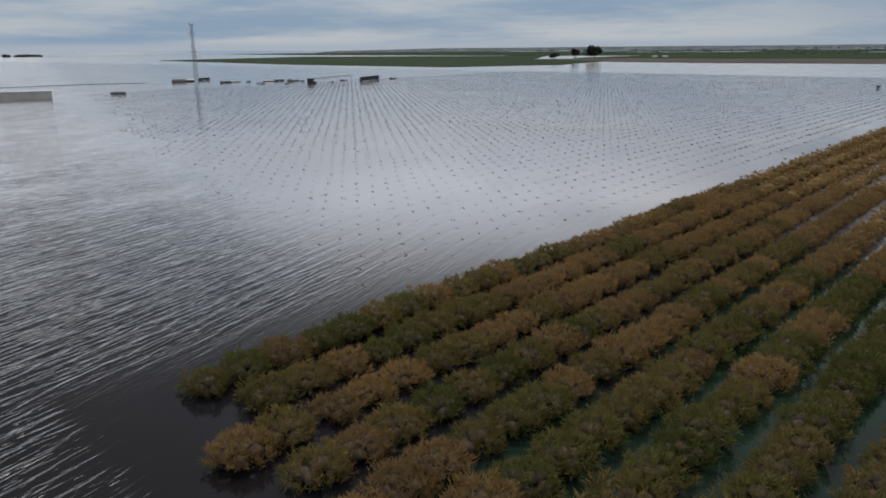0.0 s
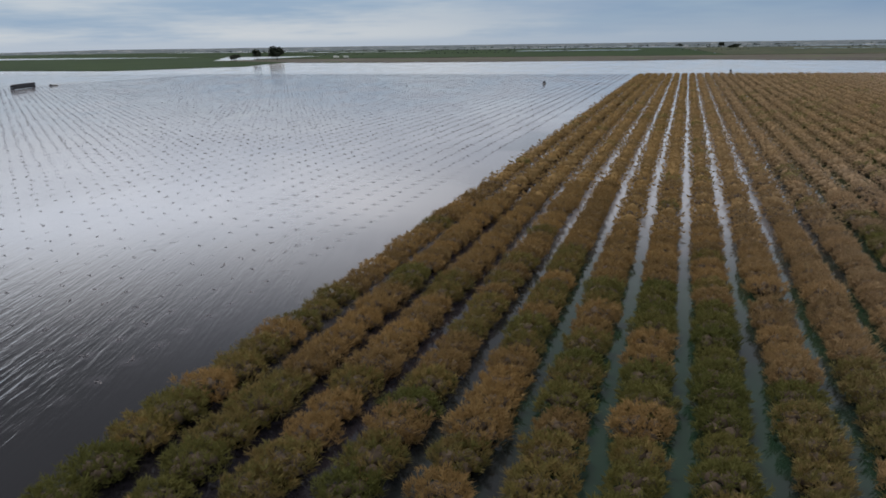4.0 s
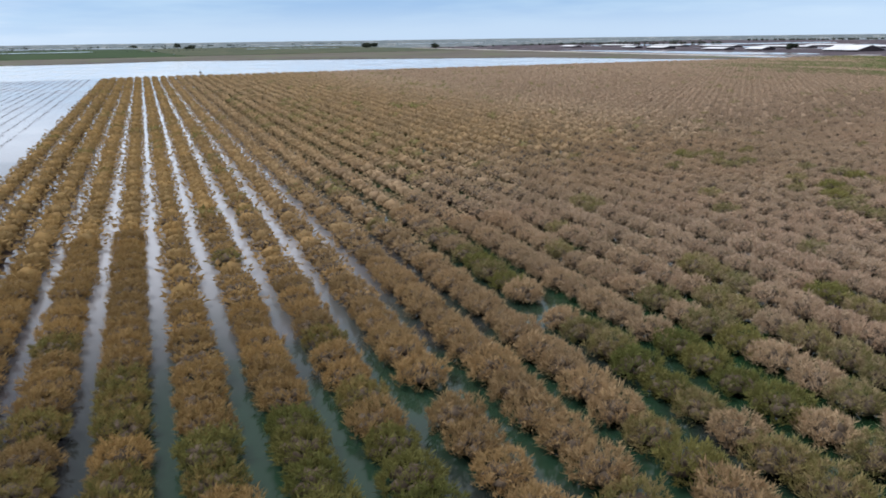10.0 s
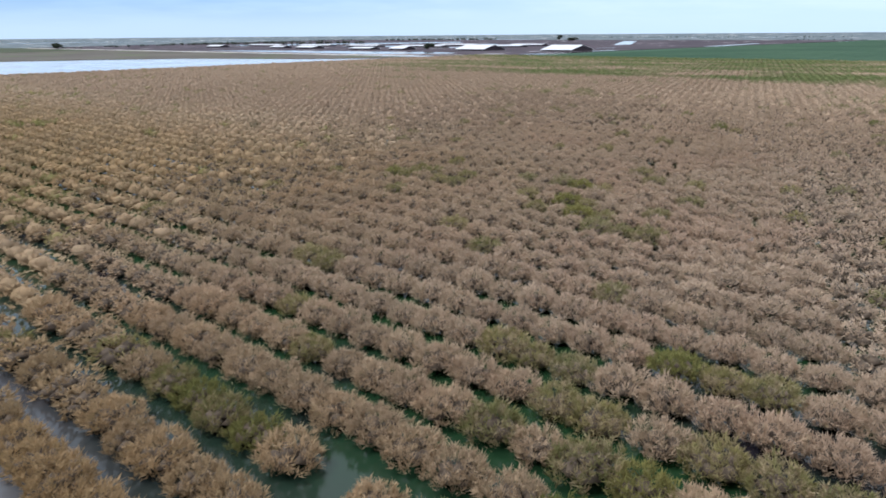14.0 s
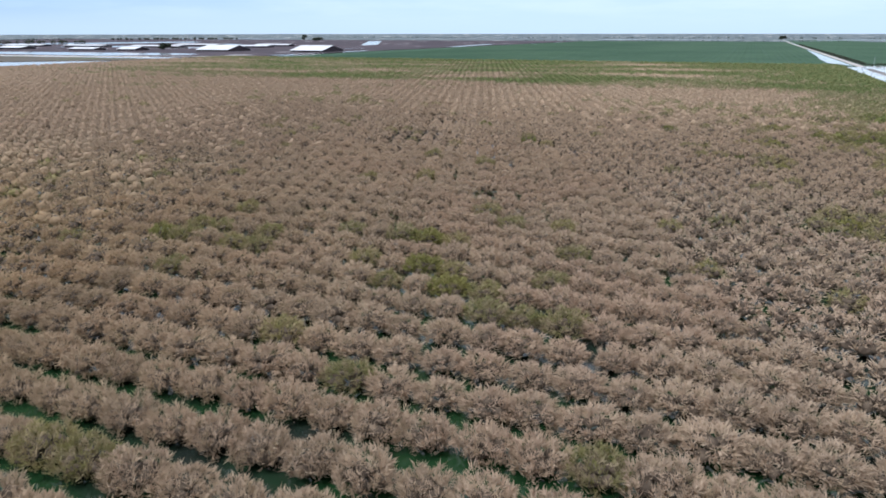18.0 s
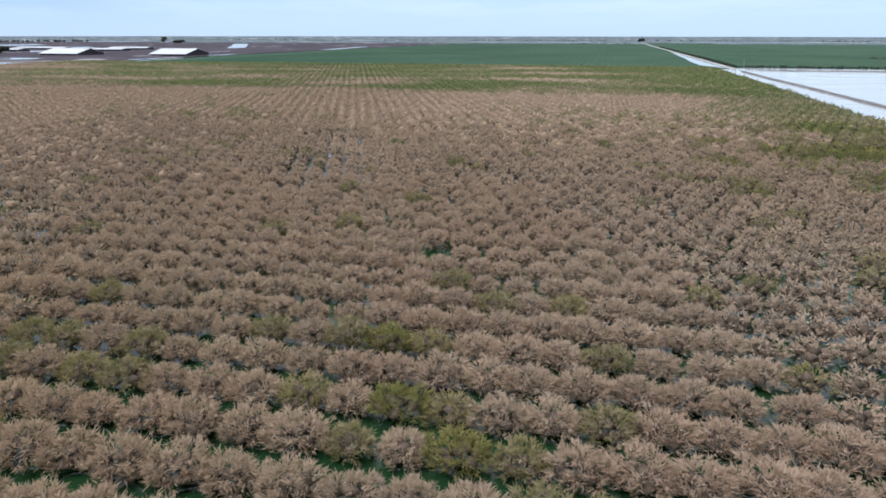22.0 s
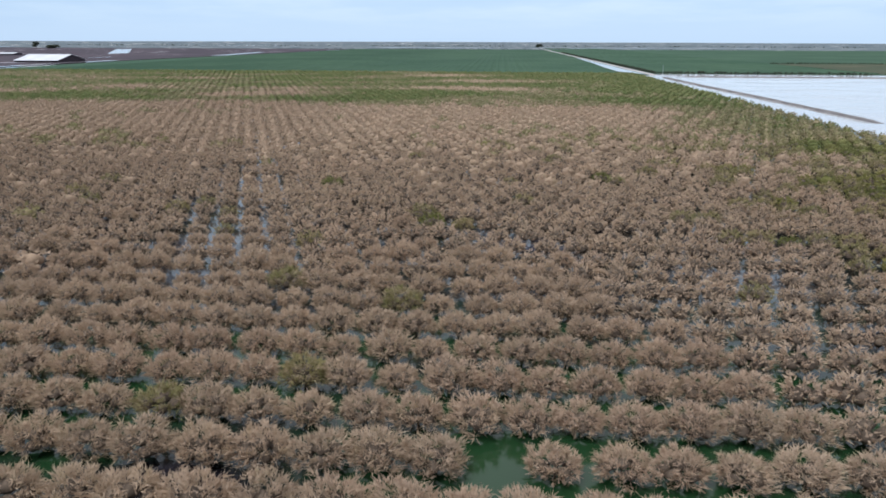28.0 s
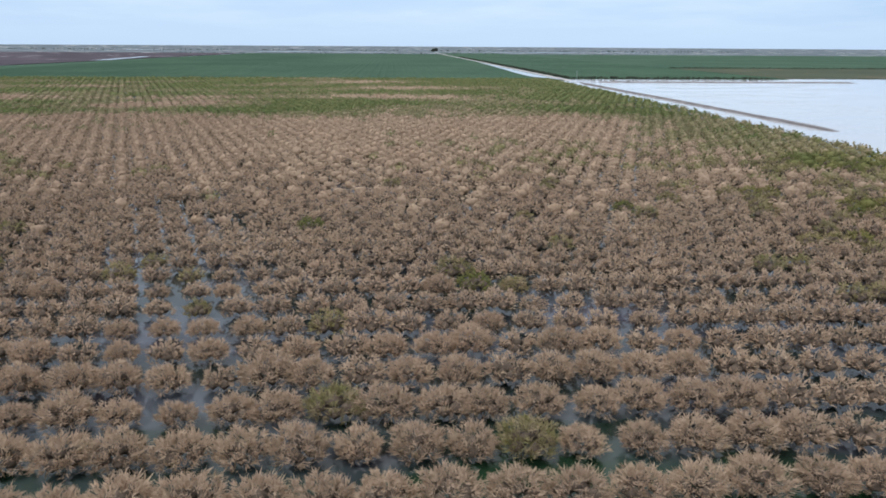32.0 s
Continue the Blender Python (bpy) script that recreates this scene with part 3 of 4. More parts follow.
NEAR = [crown(shape_rng, 78, 21, 0.43, 0.047, 0.70, 6) for _ in range(10)]
BUSHY = [crown(shape_rng, 94, 20, 0.44, 0.048, 0.80, 6, 1.95, 0.9) for _ in range(10)]
MIDDLE = [crown(shape_rng, 48, 8, 0.46, 0.098, 0.76, 6) for _ in range(8)]
FAR = [mound(shape_rng, 20, 3, 0.58, 0.22, 1.30) for _ in range(8)]
RIM = [mound(shape_rng, 12, 1, 0.80, 0.42, 1.42) for _ in range(8)]


def trunk_mesh():
    bm = bmesh.new()
    rng = random.Random(3)
    bmesh.ops.create_cone(bm, cap_ends=True, segments=8, radius1=0.14, radius2=0.10, depth=2.2, matrix=Matrix.Translation((0, 0, -0.55)))
    for k in range(4):
        a = k * math.pi / 2 + rng.uniform(-0.3, 0.3)
        bar(bm, (0, 0, 0.35), (0.8 * math.cos(a), 0.8 * math.sin(a), 1.35), 0.05, 6)
    me = bpy.data.meshes.new("trunk")
    bm.to_mesh(me)
    bm.free()
    me.materials.append(BARK)
    return me


# places where trees are still green, and those where they have shrunk or died back and left open water: x, y, radius
ALIVE = [(-55, 36, 6), (-58, 50, 6), (-56, 60, 5), (-28, 42, 7), (-33, 46, 6), (-26, 60, 6), (-41, 42, 5), (-40, 49, 4), (-16, 60, 7), (-15, 80, 6), (-18, 50, 7), (-38, 28, 4), (-49, 93, 4),
         (-52, 100, 6), (-53, 121, 4), (-35, 114, 6), (-34, 91, 6), (-28, 101, 6), (-21, 103, 5), (-15, 95, 7), (-27, 75, 6), (-14, 77, 7), (-1, 76, 5), (18, 99, 4), (-42, 92, 4),
         (101, 197, 7), (42, 162, 5), (16, 139, 4), (16, 130, 4), (42, 118, 3.5), (43, 109, 4), (29, 116, 3.5), (17, 104, 3.5), (56, 124, 4), (44, 102, 4), (30, 109, 3), (89, 146, 4),
         (97, 155, 5), (110, 157, 5), (88, 142, 4), (97, 135, 4), (83, 135, 4), (146, 93, 12), (259, 69, 12), (114, 198, 5), (99, 186, 4), (215, 263, 6), (205, 121, 5), (274, 107, 6), (129, 145, 4),
         (210, 77, 12), (288, 151, 6), (285, 121, 6), (211, 120, 6), (249, 200, 3), (218, 169, 5), (195, 144, 4), (208, 114, 8), (236, 113, 7), (203, 111, 7), (255, 86, 12), (222, 127, 5), (316, 61, 16), (64, 395, 8), (83, 374, 9)]
GAPS = [(12.4, 121.2, 2.4)]
THIN = [(238, 219, 10), (222, 210, 9), (206, 206, 9), (268, 228, 7), (288, 233, 4), (199, 215, 6), (198, 197, 7), (252, 214, 8), (210, 143, 6), (197, 147, 6), (196, 138, 7), (196, 129, 7), (195, 123, 5), (198, 154, 5),
        (185, 140, 4), (185, 131, 4), (208, 118, 4), (184, 168, 4), (211, 163, 5), (207, 161, 4), (188, 206, 6)]


def near_any(x, y, places):
    return any((x - px) ** 2 + (y - py) ** 2 < r * r for px, py, r in places)


def smooth(value, low, high):
    s = min(1.0, max(0.0, (value - low) / (high - low)))
    return s * s * (3 - 2 * s)


def greenness(x, y):
    """How much of the foliage is left green round a place of the orchard."""
    broad = noise.noise(Vector((x / 55, y / 90, 4)))
    g = 0.13 + 0.22 * broad + float(np.interp(x, (200, 380), (0.35, 0.16))) * noise.noise(Vector((x / 9, y / 9, 8)))
    g += 0.20 * smooth(y, 130, 60) * smooth(x, 60, 10)
    g += 0.15 * smooth(y, 122, 100) * smooth(y, 52, 70) * smooth(x, -50, -34) * smooth(x, 26, 8)
    g += 0.14 * noise.noise(Vector((x / 5.1, y / 150, 6))) * smooth(x, 80, 40)
    g += 0.46 * smooth(y, 120, 55) * smooth(x, 120, 240)
    g += (0.46 + 0.85 * noise.noise(Vector((x / 45, y / 90, 1)))) * smooth(x, 410, 500) * smooth(y, 760, 500)
    g += 0.45 * smooth(x, 700, 780)
    return g + (0.36 if near_any(x, y, ALIVE) else 0.0)


# every tree of the grid: x, y, its three scales, turn, state of the leaves
tree_rng = np.random.default_rng(11)
trees = []
for k in range(-5, 128):
    for j in range(6, 165):
        x, y = ROW_X + ROW * k, ROW_Y + STEP * (j if k % 2 else j + 0.5)
        dx, dy, size, turn, gone, luck = tree_rng.normal(0, 0.12), tree_rng.normal(0, 0.2), tree_rng.normal(1.0, 0.06), tree_rng.choice((0.0, math.pi)) + tree_rng.uniform(-0.3, 0.3), tree_rng.uniform(), tree_rng.normal(0, 0.13)
        if y < SOUTH - 1.5 or y > NORTH or x > EAST or gone < 0.0015 or (x > 240 and y < 37) or (x < -50 and y < 32) or near_any(x, y, GAPS):
            continue
        size = min(1.2, max(0.8, size)) - 0.07 * noise.noise(Vector((x / 25, y / 25, 0)))
        size *= tree_rng.uniform(0.78, 0.92) if near_any(x, y, THIN) else 1.0
        wide, along = float(np.interp(x, (-60, -34, 0, 40, 125, 165, 250), (1.47, 1.45, 1.43, 1.38, 1.20, 1.08, 1.02))), float(np.interp(x, (-60, 20, 125, 165, 260), (1.47, 1.42, 1.29, 1.18, 1.24)))
        # the long western rows are trim, with open lanes of water between them
        trim = smooth(y, 85, 130) * smooth(x, 2, -12) * smooth(x, -44, -30)
        wide *= 1.0 - 0.08 * trim
        size, dx = 1.0 + (size - 1.0) * (1.0 - 0.5 * trim), dx * (1.0 - 0.6 * trim)
        spread = float(np.interp(x, (250, 420), (1.0, 1.1)))
        wide, along = wide * spread, along * spread
        g = greenness(x, y) + luck * float(np.interp(x, (200, 380), (1.0, 0.6)))
        tall, sunk = float(np.interp(x, (-60, 0, 100, 165), (1.00, 1.02, 1.04, 1.05)) * (np.interp(y, (50, 110), (1.10, 0.84)) if k == -5 else 1.0)), float(np.interp(x, (-60, 0, 100, 165), (-0.6, -0.5, -0.25, -0.1)))
        trees.append((x + dx, y + dy, size * wide, size * along, size * tall, turn, 2 if g > 0.66 else 1 if g > (0.40 if x < 300 else 0.32) else 0, sunk))

tree_trunk = trunk_mesh()
tree_crowns = [[mesh_of("crown", v, t, [FOLIAGE[state], INNER_SHADE], True, dark_core) for v, t, dark_core in NEAR + BUSHY] for state in range(3)]
BUSH = 1.2                            # the western trees are that much broader
single, joined = [], {"near": [], "bushy": [], "middle": [], "far": [], "rim": []}
for tr in trees:
    up_band = tr[1] - band(tr[0])
    fade = tree_rng.uniform(-45, 45)
    if tr[0] < 172 and -6 < up_band < 34:
        single.append(tr)
    elif tr[0] + fade * 0.4 < 205 and -12 < up_band < (135 if tr[0] < -30 else 82) + fade * 0.3:
        if tr[0] < 60:
            joined["bushy"].append((*tr[:2], tr[2] / BUSH, tr[3] / BUSH, *tr[4:]))
        else:
            joined["near"].append(tr)
    elif tr[0] + fade < 290 and up_band + fade < 110:
        joined["middle"].append(tr)
    elif tr[0] + fade < 500 and up_band + fade < 330:
        joined["far"].append(tr)
    else:
        joined["rim"].append(tr)

LEAVES = ("dry tan-brown", "half dried olive and brown", "still green")
for i, (x, y, wide, along, tall, turn, state, sunk) in enumerate(single):
    tree = new("orchard_tree")
    bushy = x < 60
    tree.matrix_world = Matrix.LocRotScale((x, y, sunk), Euler((0, 0, turn)), (wide / BUSH, along / BUSH, tall) if bushy else (wide, along, tall))
    leaves = "golden-brown" if state == 0 and x < 30 else LEAVES[state]
    tagged(tree, "bushy " + leaves + " orchard tree standing in flood water", "orchard tree", "trees of the flooded orchard")
    part("trunk", tree_trunk, BARK, tree)
    part("crown", tree_crowns[state][i % 10 + (10 if bushy else 0)], FOLIAGE[state], tree)


def planted(name, spots, shapes, mats, label, category):
    """Many copies of some shapes in one mesh. A spot: x, y, size, turn; or x, y, three scales, turn, the leaves' state
    and how deep it stands. The last material is the dark inner lumps'.
    """
    allv, allt, alls, at = [], [], [], 0
    for i, spot in enumerate(spots):
        x, y, a, b, h, turn, state, deep = spot if len(spot) == 8 else (*spot[:2], spot[2], spot[2], spot[2], spot[3], 0, 0.0)
        v, t, *dark_core = shapes[(i * 5 + i // 7) % len(shapes)]
        c, s = math.cos(turn), math.sin(turn)
        allv.append(np.stack([v[:, 0] * a * c - v[:, 1] * b * s + x, v[:, 0] * a * s + v[:, 1] * b * c + y, v[:, 2] * h + deep], 1))
        allt.append(t + at)
        alls.append(np.where(dark_core[0], len(mats) - 1, state) if dark_core else np.zeros(len(t)))
        at += len(v)
    ob = part(name, mesh_of(name, np.concatenate(allv), np.concatenate(allt), mats, True, np.concatenate(alls)), mats[0])
    return tagged(ob, label, category, kind="stuff")


planted("orchard_rows", joined["near"], NEAR, FOLIAGE + [INNER_SHADE], "brown and olive orchard rows standing in water", "orchard trees")
planted("orchard_rows", joined["bushy"], BUSHY, FOLIAGE + [INNER_SHADE], "broad golden-brown and olive orchard rows standing in water", "orchard trees")
planted("orchard_rows", joined["middle"], MIDDLE, FOLIAGE + [INNER_SHADE], "long rows of browned orchard trees", "orchard trees")
planted("orchard_rows", joined["far"], FAR, FOLIAGE + [INNER_SHADE], "far brown orchard rows with green patches", "orchard trees")
planted("orchard_rows", joined["rim"], RIM, FOLIAGE + [INNER_SHADE], "farthest orchard rows turning green at the rim", "orchard trees")


# ---- drowned young orchard to the west: only the tips of the trees break the water ----
def tip(rng):
    verts, tris = [], []
    for _ in range(int(rng.integers(6, 13))):
        a, r = rng.uniform(0, 6.28), abs(rng.normal(0, 0.55))
        p = np.array((r * math.cos(a), r * math.sin(a), -0.02))
        d = np.array((rng.normal(0, 0.7), rng.normal(0, 0.7), rng.uniform(0.15, 0.7))) * rng.uniform(0.3, 0.65)
        s = np.array((math.cos(a + 1.3), math.sin(a + 1.3), 0)) * 0.14
        k = len(verts)
        verts += [p - s, p + s, p + d]
        tris.append((k, k + 1, k + 2))
    return np.array(verts), np.array(tris)


TIPS = [tip(shape_rng) for _ in range(6)]
tips = []
for k in range(0, 92):
    for j in range(-9, 151):
        x, y = DROWNED_X - DROWNED_ROW * k, DROWNED_Y + DROWNED_STEP * j
        keep = 0.96 if noise.noise(Vector((x / 60, y / 60, 3))) > -0.25 else 0.75
        if tree_rng.uniform() < keep and not (y < 60 and x > -72) and y - 0.35 * (-60 - x) > 56 + 14 * noise.noise(Vector((x / 30, y / 30, 9))):
            tips.append((x + tree_rng.uniform(-0.25, 0.25), y + tree_rng.uniform(-0.25, 0.25), tree_rng.uniform(0.75, 1.2) * (0.6 + 0.4 * smooth(math.hypot(x + 60, y - 40), 90, 260)), tree_rng.uniform(0, 6.28)))
planted("submerged_tree_tips", tips, TIPS, [TWIG], "dark twig tips of drowned young trees in rows", "tree tips")



# ---- crop rows and hedges ----
def ridges(name, x0, x1, y0, y1, pitch_m, height, mat, label):
    rng = np.random.default_rng(5)
    verts, faces = [], []
    for y in np.arange(y0, y1, pitch_m):
        xs = np.arange(x0, x1, 30.0)
        at = len(verts)
        for x in xs:
            h, w = height * rng.uniform(0.5, 1.2), pitch_m * rng.uniform(0.25, 0.36)
            verts += [(x, y - w, 0.3), (x, y, 0.35 + h), (x, y + w, 0.3)]
        for i in range(len(xs) - 1):
            a = at + i * 3
            faces += [(a, a + 1, a + 4, a + 3), (a + 1, a + 2, a + 5, a + 4)]
    return tagged(part(name, mesh_of(name, verts, faces, mat), mat), label, "crop rows", kind="stuff")


ridges("crop_rows", 835, 2600, 47, 640, 8.0, 0.9, CROP, "long low rows of dark green crop")
ridges("crop_rows", 860, 3080, -205, 8, 8.0, 0.9, CROP, "low green crop rows beyond the basin")


def lined(line, gap, seed, low=0.8, high=1.4, wander=1.0):
    rng = np.random.default_rng(seed)
    out = []
    for (ax, ay), (bx, by) in zip(line, line[1:]):
        n = int(math.hypot(bx - ax, by - ay) / gap)
        for i in range(n):
            s = i / n
            out.append((ax + (bx - ax) * s + rng.normal(0, wander), ay + (by - ay) * s + rng.normal(0, wander), rng.uniform(low, high), rng.uniform(0, 6.28)))
    return out


planted("hedge", lined([(2000, 12), (846, 12), (846, -196)], 3.2, 21, 0.6, 1.1, 0.5), FAR, [TREE_DARK], "dark scrubby hedge along the crop's edge", "hedge")
planted("hedge", lined([(1184, -214), (1184, -1300)], 4.0, 22, 0.6, 1.0, 0.5), FAR, [TREE_DARK], "thin dark hedge across the fallow field", "hedge")
planted("scrub", lined([(-1005, 1445), (-703, 1302), (-359, 1298), (-91, 1325), (10, 1380), (300, 1245), (540, 1108), (640, 930)], 34, 24, 0.15, 0.45, 9.0), FAR, [TREE_DARK], "scattered dark scrub on the far shore", "scrub")
far_lines = [
    ([(-2500, 2400), (-900, 2150), (700, 2700)], 9, 0.7, 1.6), ([(-3200, 3400), (-300, 3300), (740, 3210)], 10, 1.0, 2.6),
    ([(760, 2080), (1500, 2450), (2500, 2900)], 8, 1.0, 2.6), ([(-2600, 4100), (900, 4200), (3000, 4000)], 12, 1.5, 3.5),
    ([(2650, 900), (2650, -600)], 14, 0.8, 1.5), ([(3600, 2400), (3700, -1500)], 12, 1.0, 2.4), ([(-2000, 2900), (-400, 2700)], 9, 0.8, 2.0),
]
spots = [s for i, (line, gap, a, b) in enumerate(far_lines) for s in lined(line, gap, 30 + i, a, b, 22.0) if noise.noise(Vector((s[0] / 160, s[1] / 160, 0))) > -0.12]
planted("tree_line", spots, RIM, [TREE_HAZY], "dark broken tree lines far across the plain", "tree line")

planted("tree_line", lined([(1220, 2340), (1716, 1987)], 7, 61, 2.0, 3.4, 9.0) + lined([(2321, 2500), (2650, 2130)], 9, 62, 2.2, 3.6, 9.0), RIM, [TREE_DARK], "dark belt of trees beyond the dairy", "tree line")


# ---- far trees ----
def far_tree(x, y, z, height, width, label, seed, lumps=9):
    rng = np.random.default_rng(seed)
    tree = new("tree")
    tree.location = (x, y, z)
    tagged(tree, label, "tree", "far trees")
    bm = bmesh.new()
    r = height * 0.025
    bmesh.ops.create_cone(bm, cap_ends=True, segments=8, radius1=r * 1.5, radius2=r * 0.6, depth=height * 0.7, matrix=Matrix.Translation((0, 0, height * 0.33)))
    for k in range(5):
        a = k * 1.26 + 0.3
        bar(bm, (0, 0, height * (0.25 + 0.06 * k)), (width * 0.3 * math.cos(a), width * 0.3 * math.sin(a), height * (0.5 + 0.06 * k)), r * 0.4)
    part("trunk", bm, BARK, tree)
    verts, tris = [], []
    for _ in range(lumps):
        a, q = rng.uniform(0, 6.28), math.sqrt(rng.uniform(0, 1)) * 0.33
        c = np.array((width * q * math.cos(a), width * q * math.sin(a), height * rng.uniform(0.35, 0.8)))
        size = width * rng.uniform(0.13, 0.24)
        for _ in range(130):
            d = rng.normal(0, 1, 3)
            d /= np.linalg.norm(d)
            p = c + d * size * rng.uniform(0.6, 1.1) * np.array((1, 1, min(0.8, 1.1 * height / width)))
            u = np.cross(d, rng.normal(0, 1, 3))
            u /= np.linalg.norm(u)
            w = np.cross(d, u) + d * 0.4
            s = size * rng.uniform(0.14, 0.30)
            k = len(verts)
            verts += [p - u * s, p + u * s, p + w * s * 1.6]
            tris.append((k, k + 1, k + 2))
    part("crown", mesh_of("crown", verts, tris, TREE_DARK), TREE_DARK, tree)
    return tree


far_tree(-880, 1475, 0.5, 31, 36, "tall dark broad tree on the far shore", 1, 14)
far_tree(-945, 1500, 0.5, 26, 25, "dark rounded tree beside a taller one", 2)
far_tree(-1000, 1490, 0.5, 12, 26, "low dark bushy tree near the shore", 3)
far_tree(-1040, 1560, 0.5, 10, 24, "low dark bushy tree near the shore", 4)
far_tree(1095, 1111, 0.5, 13, 24, "dark bush beside the dairy barns", 5)
far_tree(2424, 1662, 0.5, 23, 26, "lone dark tree beyond the dairy", 6)
far_tree(2460, 1630, 0.5, 10, 50, "low dark thicket under a lone tree", 7)
far_tree(3155, 12, 0.5, 15, 30, "dark clump of trees at the end of the dirt road", 8)
far_tree(94, 2900, 0.5, 26, 26, "lone tree in the northern fields", 9)
far_tree(135, 2910, 0.5, 13, 40, "low thicket in the northern fields", 10)
far_tree(-60, 3700, 0.5, 12, 45, "distant thicket in pale fields", 11)
far_tree(760, 2080, 0.5, 14, 34, "dark thicket beside the dirt road", 12)
far_tree(690, 2500, 0.5, 16, 60, "dark thicket in the fields", 13)
for i, (x, y, h, w) in enumerate([(-3900, 1240, 12, 50), (-3860, 1300, 8, 90), (-4000, 1180, 11, 60), (-3800, 1330, 6, 80)]):
    far_tree(x, y, -1.0, h, w, "dark island of trees in the far flood", 20 + i)


# ---- dairy barns ----
def barn(x, y, wide, long, eave, ridge, label):
    b = new("barn")
    b.location = (x, y, 0.5)
    tagged(b, label, "barn", "dairy barns")
    half = wide / 2
    for side in (-1, 1):
        bm = bmesh.new()
        run = math.hypot(half + 1.5, ridge - eave)
        m = Matrix.Translation((half, long / 2, ridge)) @ Matrix.Rotation(side * math.atan2(ridge - eave, half + 1.5), 4, "Y")
        box(bm, (0.0 if side > 0 else -run, -long / 2 - 1.2, -0.12), (run if side > 0 else 0.0, long / 2 + 1.2, 0.12), 0, m)
        part("roof", bm, ROOF, b)
        for k in range(7):
            bm = bmesh.new()
            px = half + side * (half - 0.6)
            box(bm, (px - 0.2, long * k / 6 - 0.2, -0.5), (px + 0.2, long * k / 6 + 0.2, eave - 0.1), 0.04)
            part("post", bm, STEEL, b)
        bm = bmesh.new()
        px = half + side * (half - 4.0)
        box(bm, (px - 0.15, 0.5, -0.5), (px + 0.15, long - 0.5, eave - 0.4), 0.03)
        part("side_wall", bm, GABLE, b)
    # a dark sheet closes each open gable and stands for the shade within
    for yy in (0.0, long):
        bm = bmesh.new()
        vs = [bm.verts.new(p) for t in (-0.15, 0.15) for p in ((1.0, yy + t, -0.4), (wide - 1.0, yy + t, -0.4), (wide - 1.0, yy + t, eave - 0.2), (half, yy + t, ridge - 0.45), (1.0, yy + t, eave - 0.2))]
        bm.faces.new(vs[:5][::-1])
        bm.faces.new(vs[5:])
        for i in range(5):
            j = (i + 1) % 5
            bm.faces.new((vs[i], vs[j], vs[j + 5], vs[i + 5]))
        part("gable", bm, GABLE, b, "dark panel for the shade in the open gable end")
    bm = bmesh.new()
    box(bm, (half - 0.8, -1.2, ridge + 0.15), (half + 0.8, long + 1.2, ridge + 0.55), 0.1)
    part("ridge_cap", bm, ROOF, b)
    return b


BARN = "long open dairy barn with a pale sheet roof and dark gable"
for x, y, wide, long, eave, ridge in ((1060, 757, 68, 60, 2.4, 9.8), (1045, 931, 63, 66, 2.4, 9.8), (1028, 1118, 36, 40, 2.6, 6.5), (1015, 1200, 30, 60, 2.6, 5.0),
                                      (1030, 1400, 34, 60, 3, 6), (1040, 1520, 26, 50, 3, 5.5), (1036, 1780, 30, 60, 3, 6)):
    barn(x, y, wide, long, eave, ridge, BARN)
for x, y, wide, long in ((1320, 1050, 30, 110), (1250, 1220, 32, 130), (1460, 1090, 28, 90), (1420, 1260, 30, 120), (1250, 1430, 32, 110), (1240, 1600, 30, 120), (1230, 1800, 30, 140)):
    barn(x, y, wide, long, 2.8, 4.6, "low dairy shed with a wide pale roof behind the barns")


def puddle(outline, z, label="bright standing water on the muddy yard"):
    bm = bmesh.new()
    bm.faces.new([bm.verts.new((x, y, z)) for x, y in outline])
    bmesh.ops.recalc_face_normals(bm, faces=bm.faces)
    tagged(part("puddle", bm, POND), label, "puddle", kind="structure")


def pond_material():
    m, nt, bsdf, where = material("still_pale_water", 0.08, 0.5)
    bsdf.inputs["IOR"].default_value = 1.33
    nt.links.new(blend(nt, noise_at(nt, where, 0.02, 3.0), (0.22, 0.22, 0.23), (0.34, 0.34, 0.35)), bsdf.inputs["Base Color"])
    return m


POND = pond_material()
for k in range(7):
    x = 890 + 40 * k
    puddle([(x, 728 - 0.05 * k * k), (x + 30, 727 - 0.05 * k * k), (x + 34, 740), (x + 2, 742)], 0.56)
puddle([(819, 25.2), (1025, 25.4), (1400, 24.8), (1490, 27), (1250, 33), (1120, 36), (1000, 41), (886, 42)], 0.55, "flooded verge shining beside the dirt road")
puddle([(1290, 846), (1300, 852), (1372, 850), (1360, 842)], 0.56)
puddle([(1180, 1160), (1500, 1130), (1560, 1190), (1200, 1230)], 0.55)
puddle([(1190, 1400), (1620, 1330), (1700, 1420), (1210, 1520)], 0.55)
puddle([(1200, 1900), (1900, 1700), (2050, 1860), (1300, 2150)], 0.55)
puddle([(800, 960), (880, 870), (915, 880), (930, 950), (900, 1300), (820, 1500)], 0.56)
puddle([(1640, 1000), (2300, 1330), (2340, 1300), (1700, 985)], 0.56)
puddle([(1500, 720), (1900, 760), (1920, 745), (1560, 706)], 0.56)
for x, y, w, l in ((-1500, 2700, 500, 60), (-600, 2550, 420, 50), (-2400, 3000, 700, 90), (-900, 3700, 800, 120), (400, 3500, 600, 90), (-2200, 3800, 900, 130), (300, 2620, 320, 40), (1200, 3600, 900, 110), (2700, 2000, 150, 700), (3000, 200, 90, 500), (3200, -900, 110, 700), (2900, -500, 60, 420), (3500, 1100, 120, 600)):
    puddle([(x, y), (x + w, y + 12), (x + w + 10, y + l * (3 if w > l else 1)), (x + 14, y + l * (3 if w > l else 1) - 10)], 1.2, "pale flooded field far across the plain")


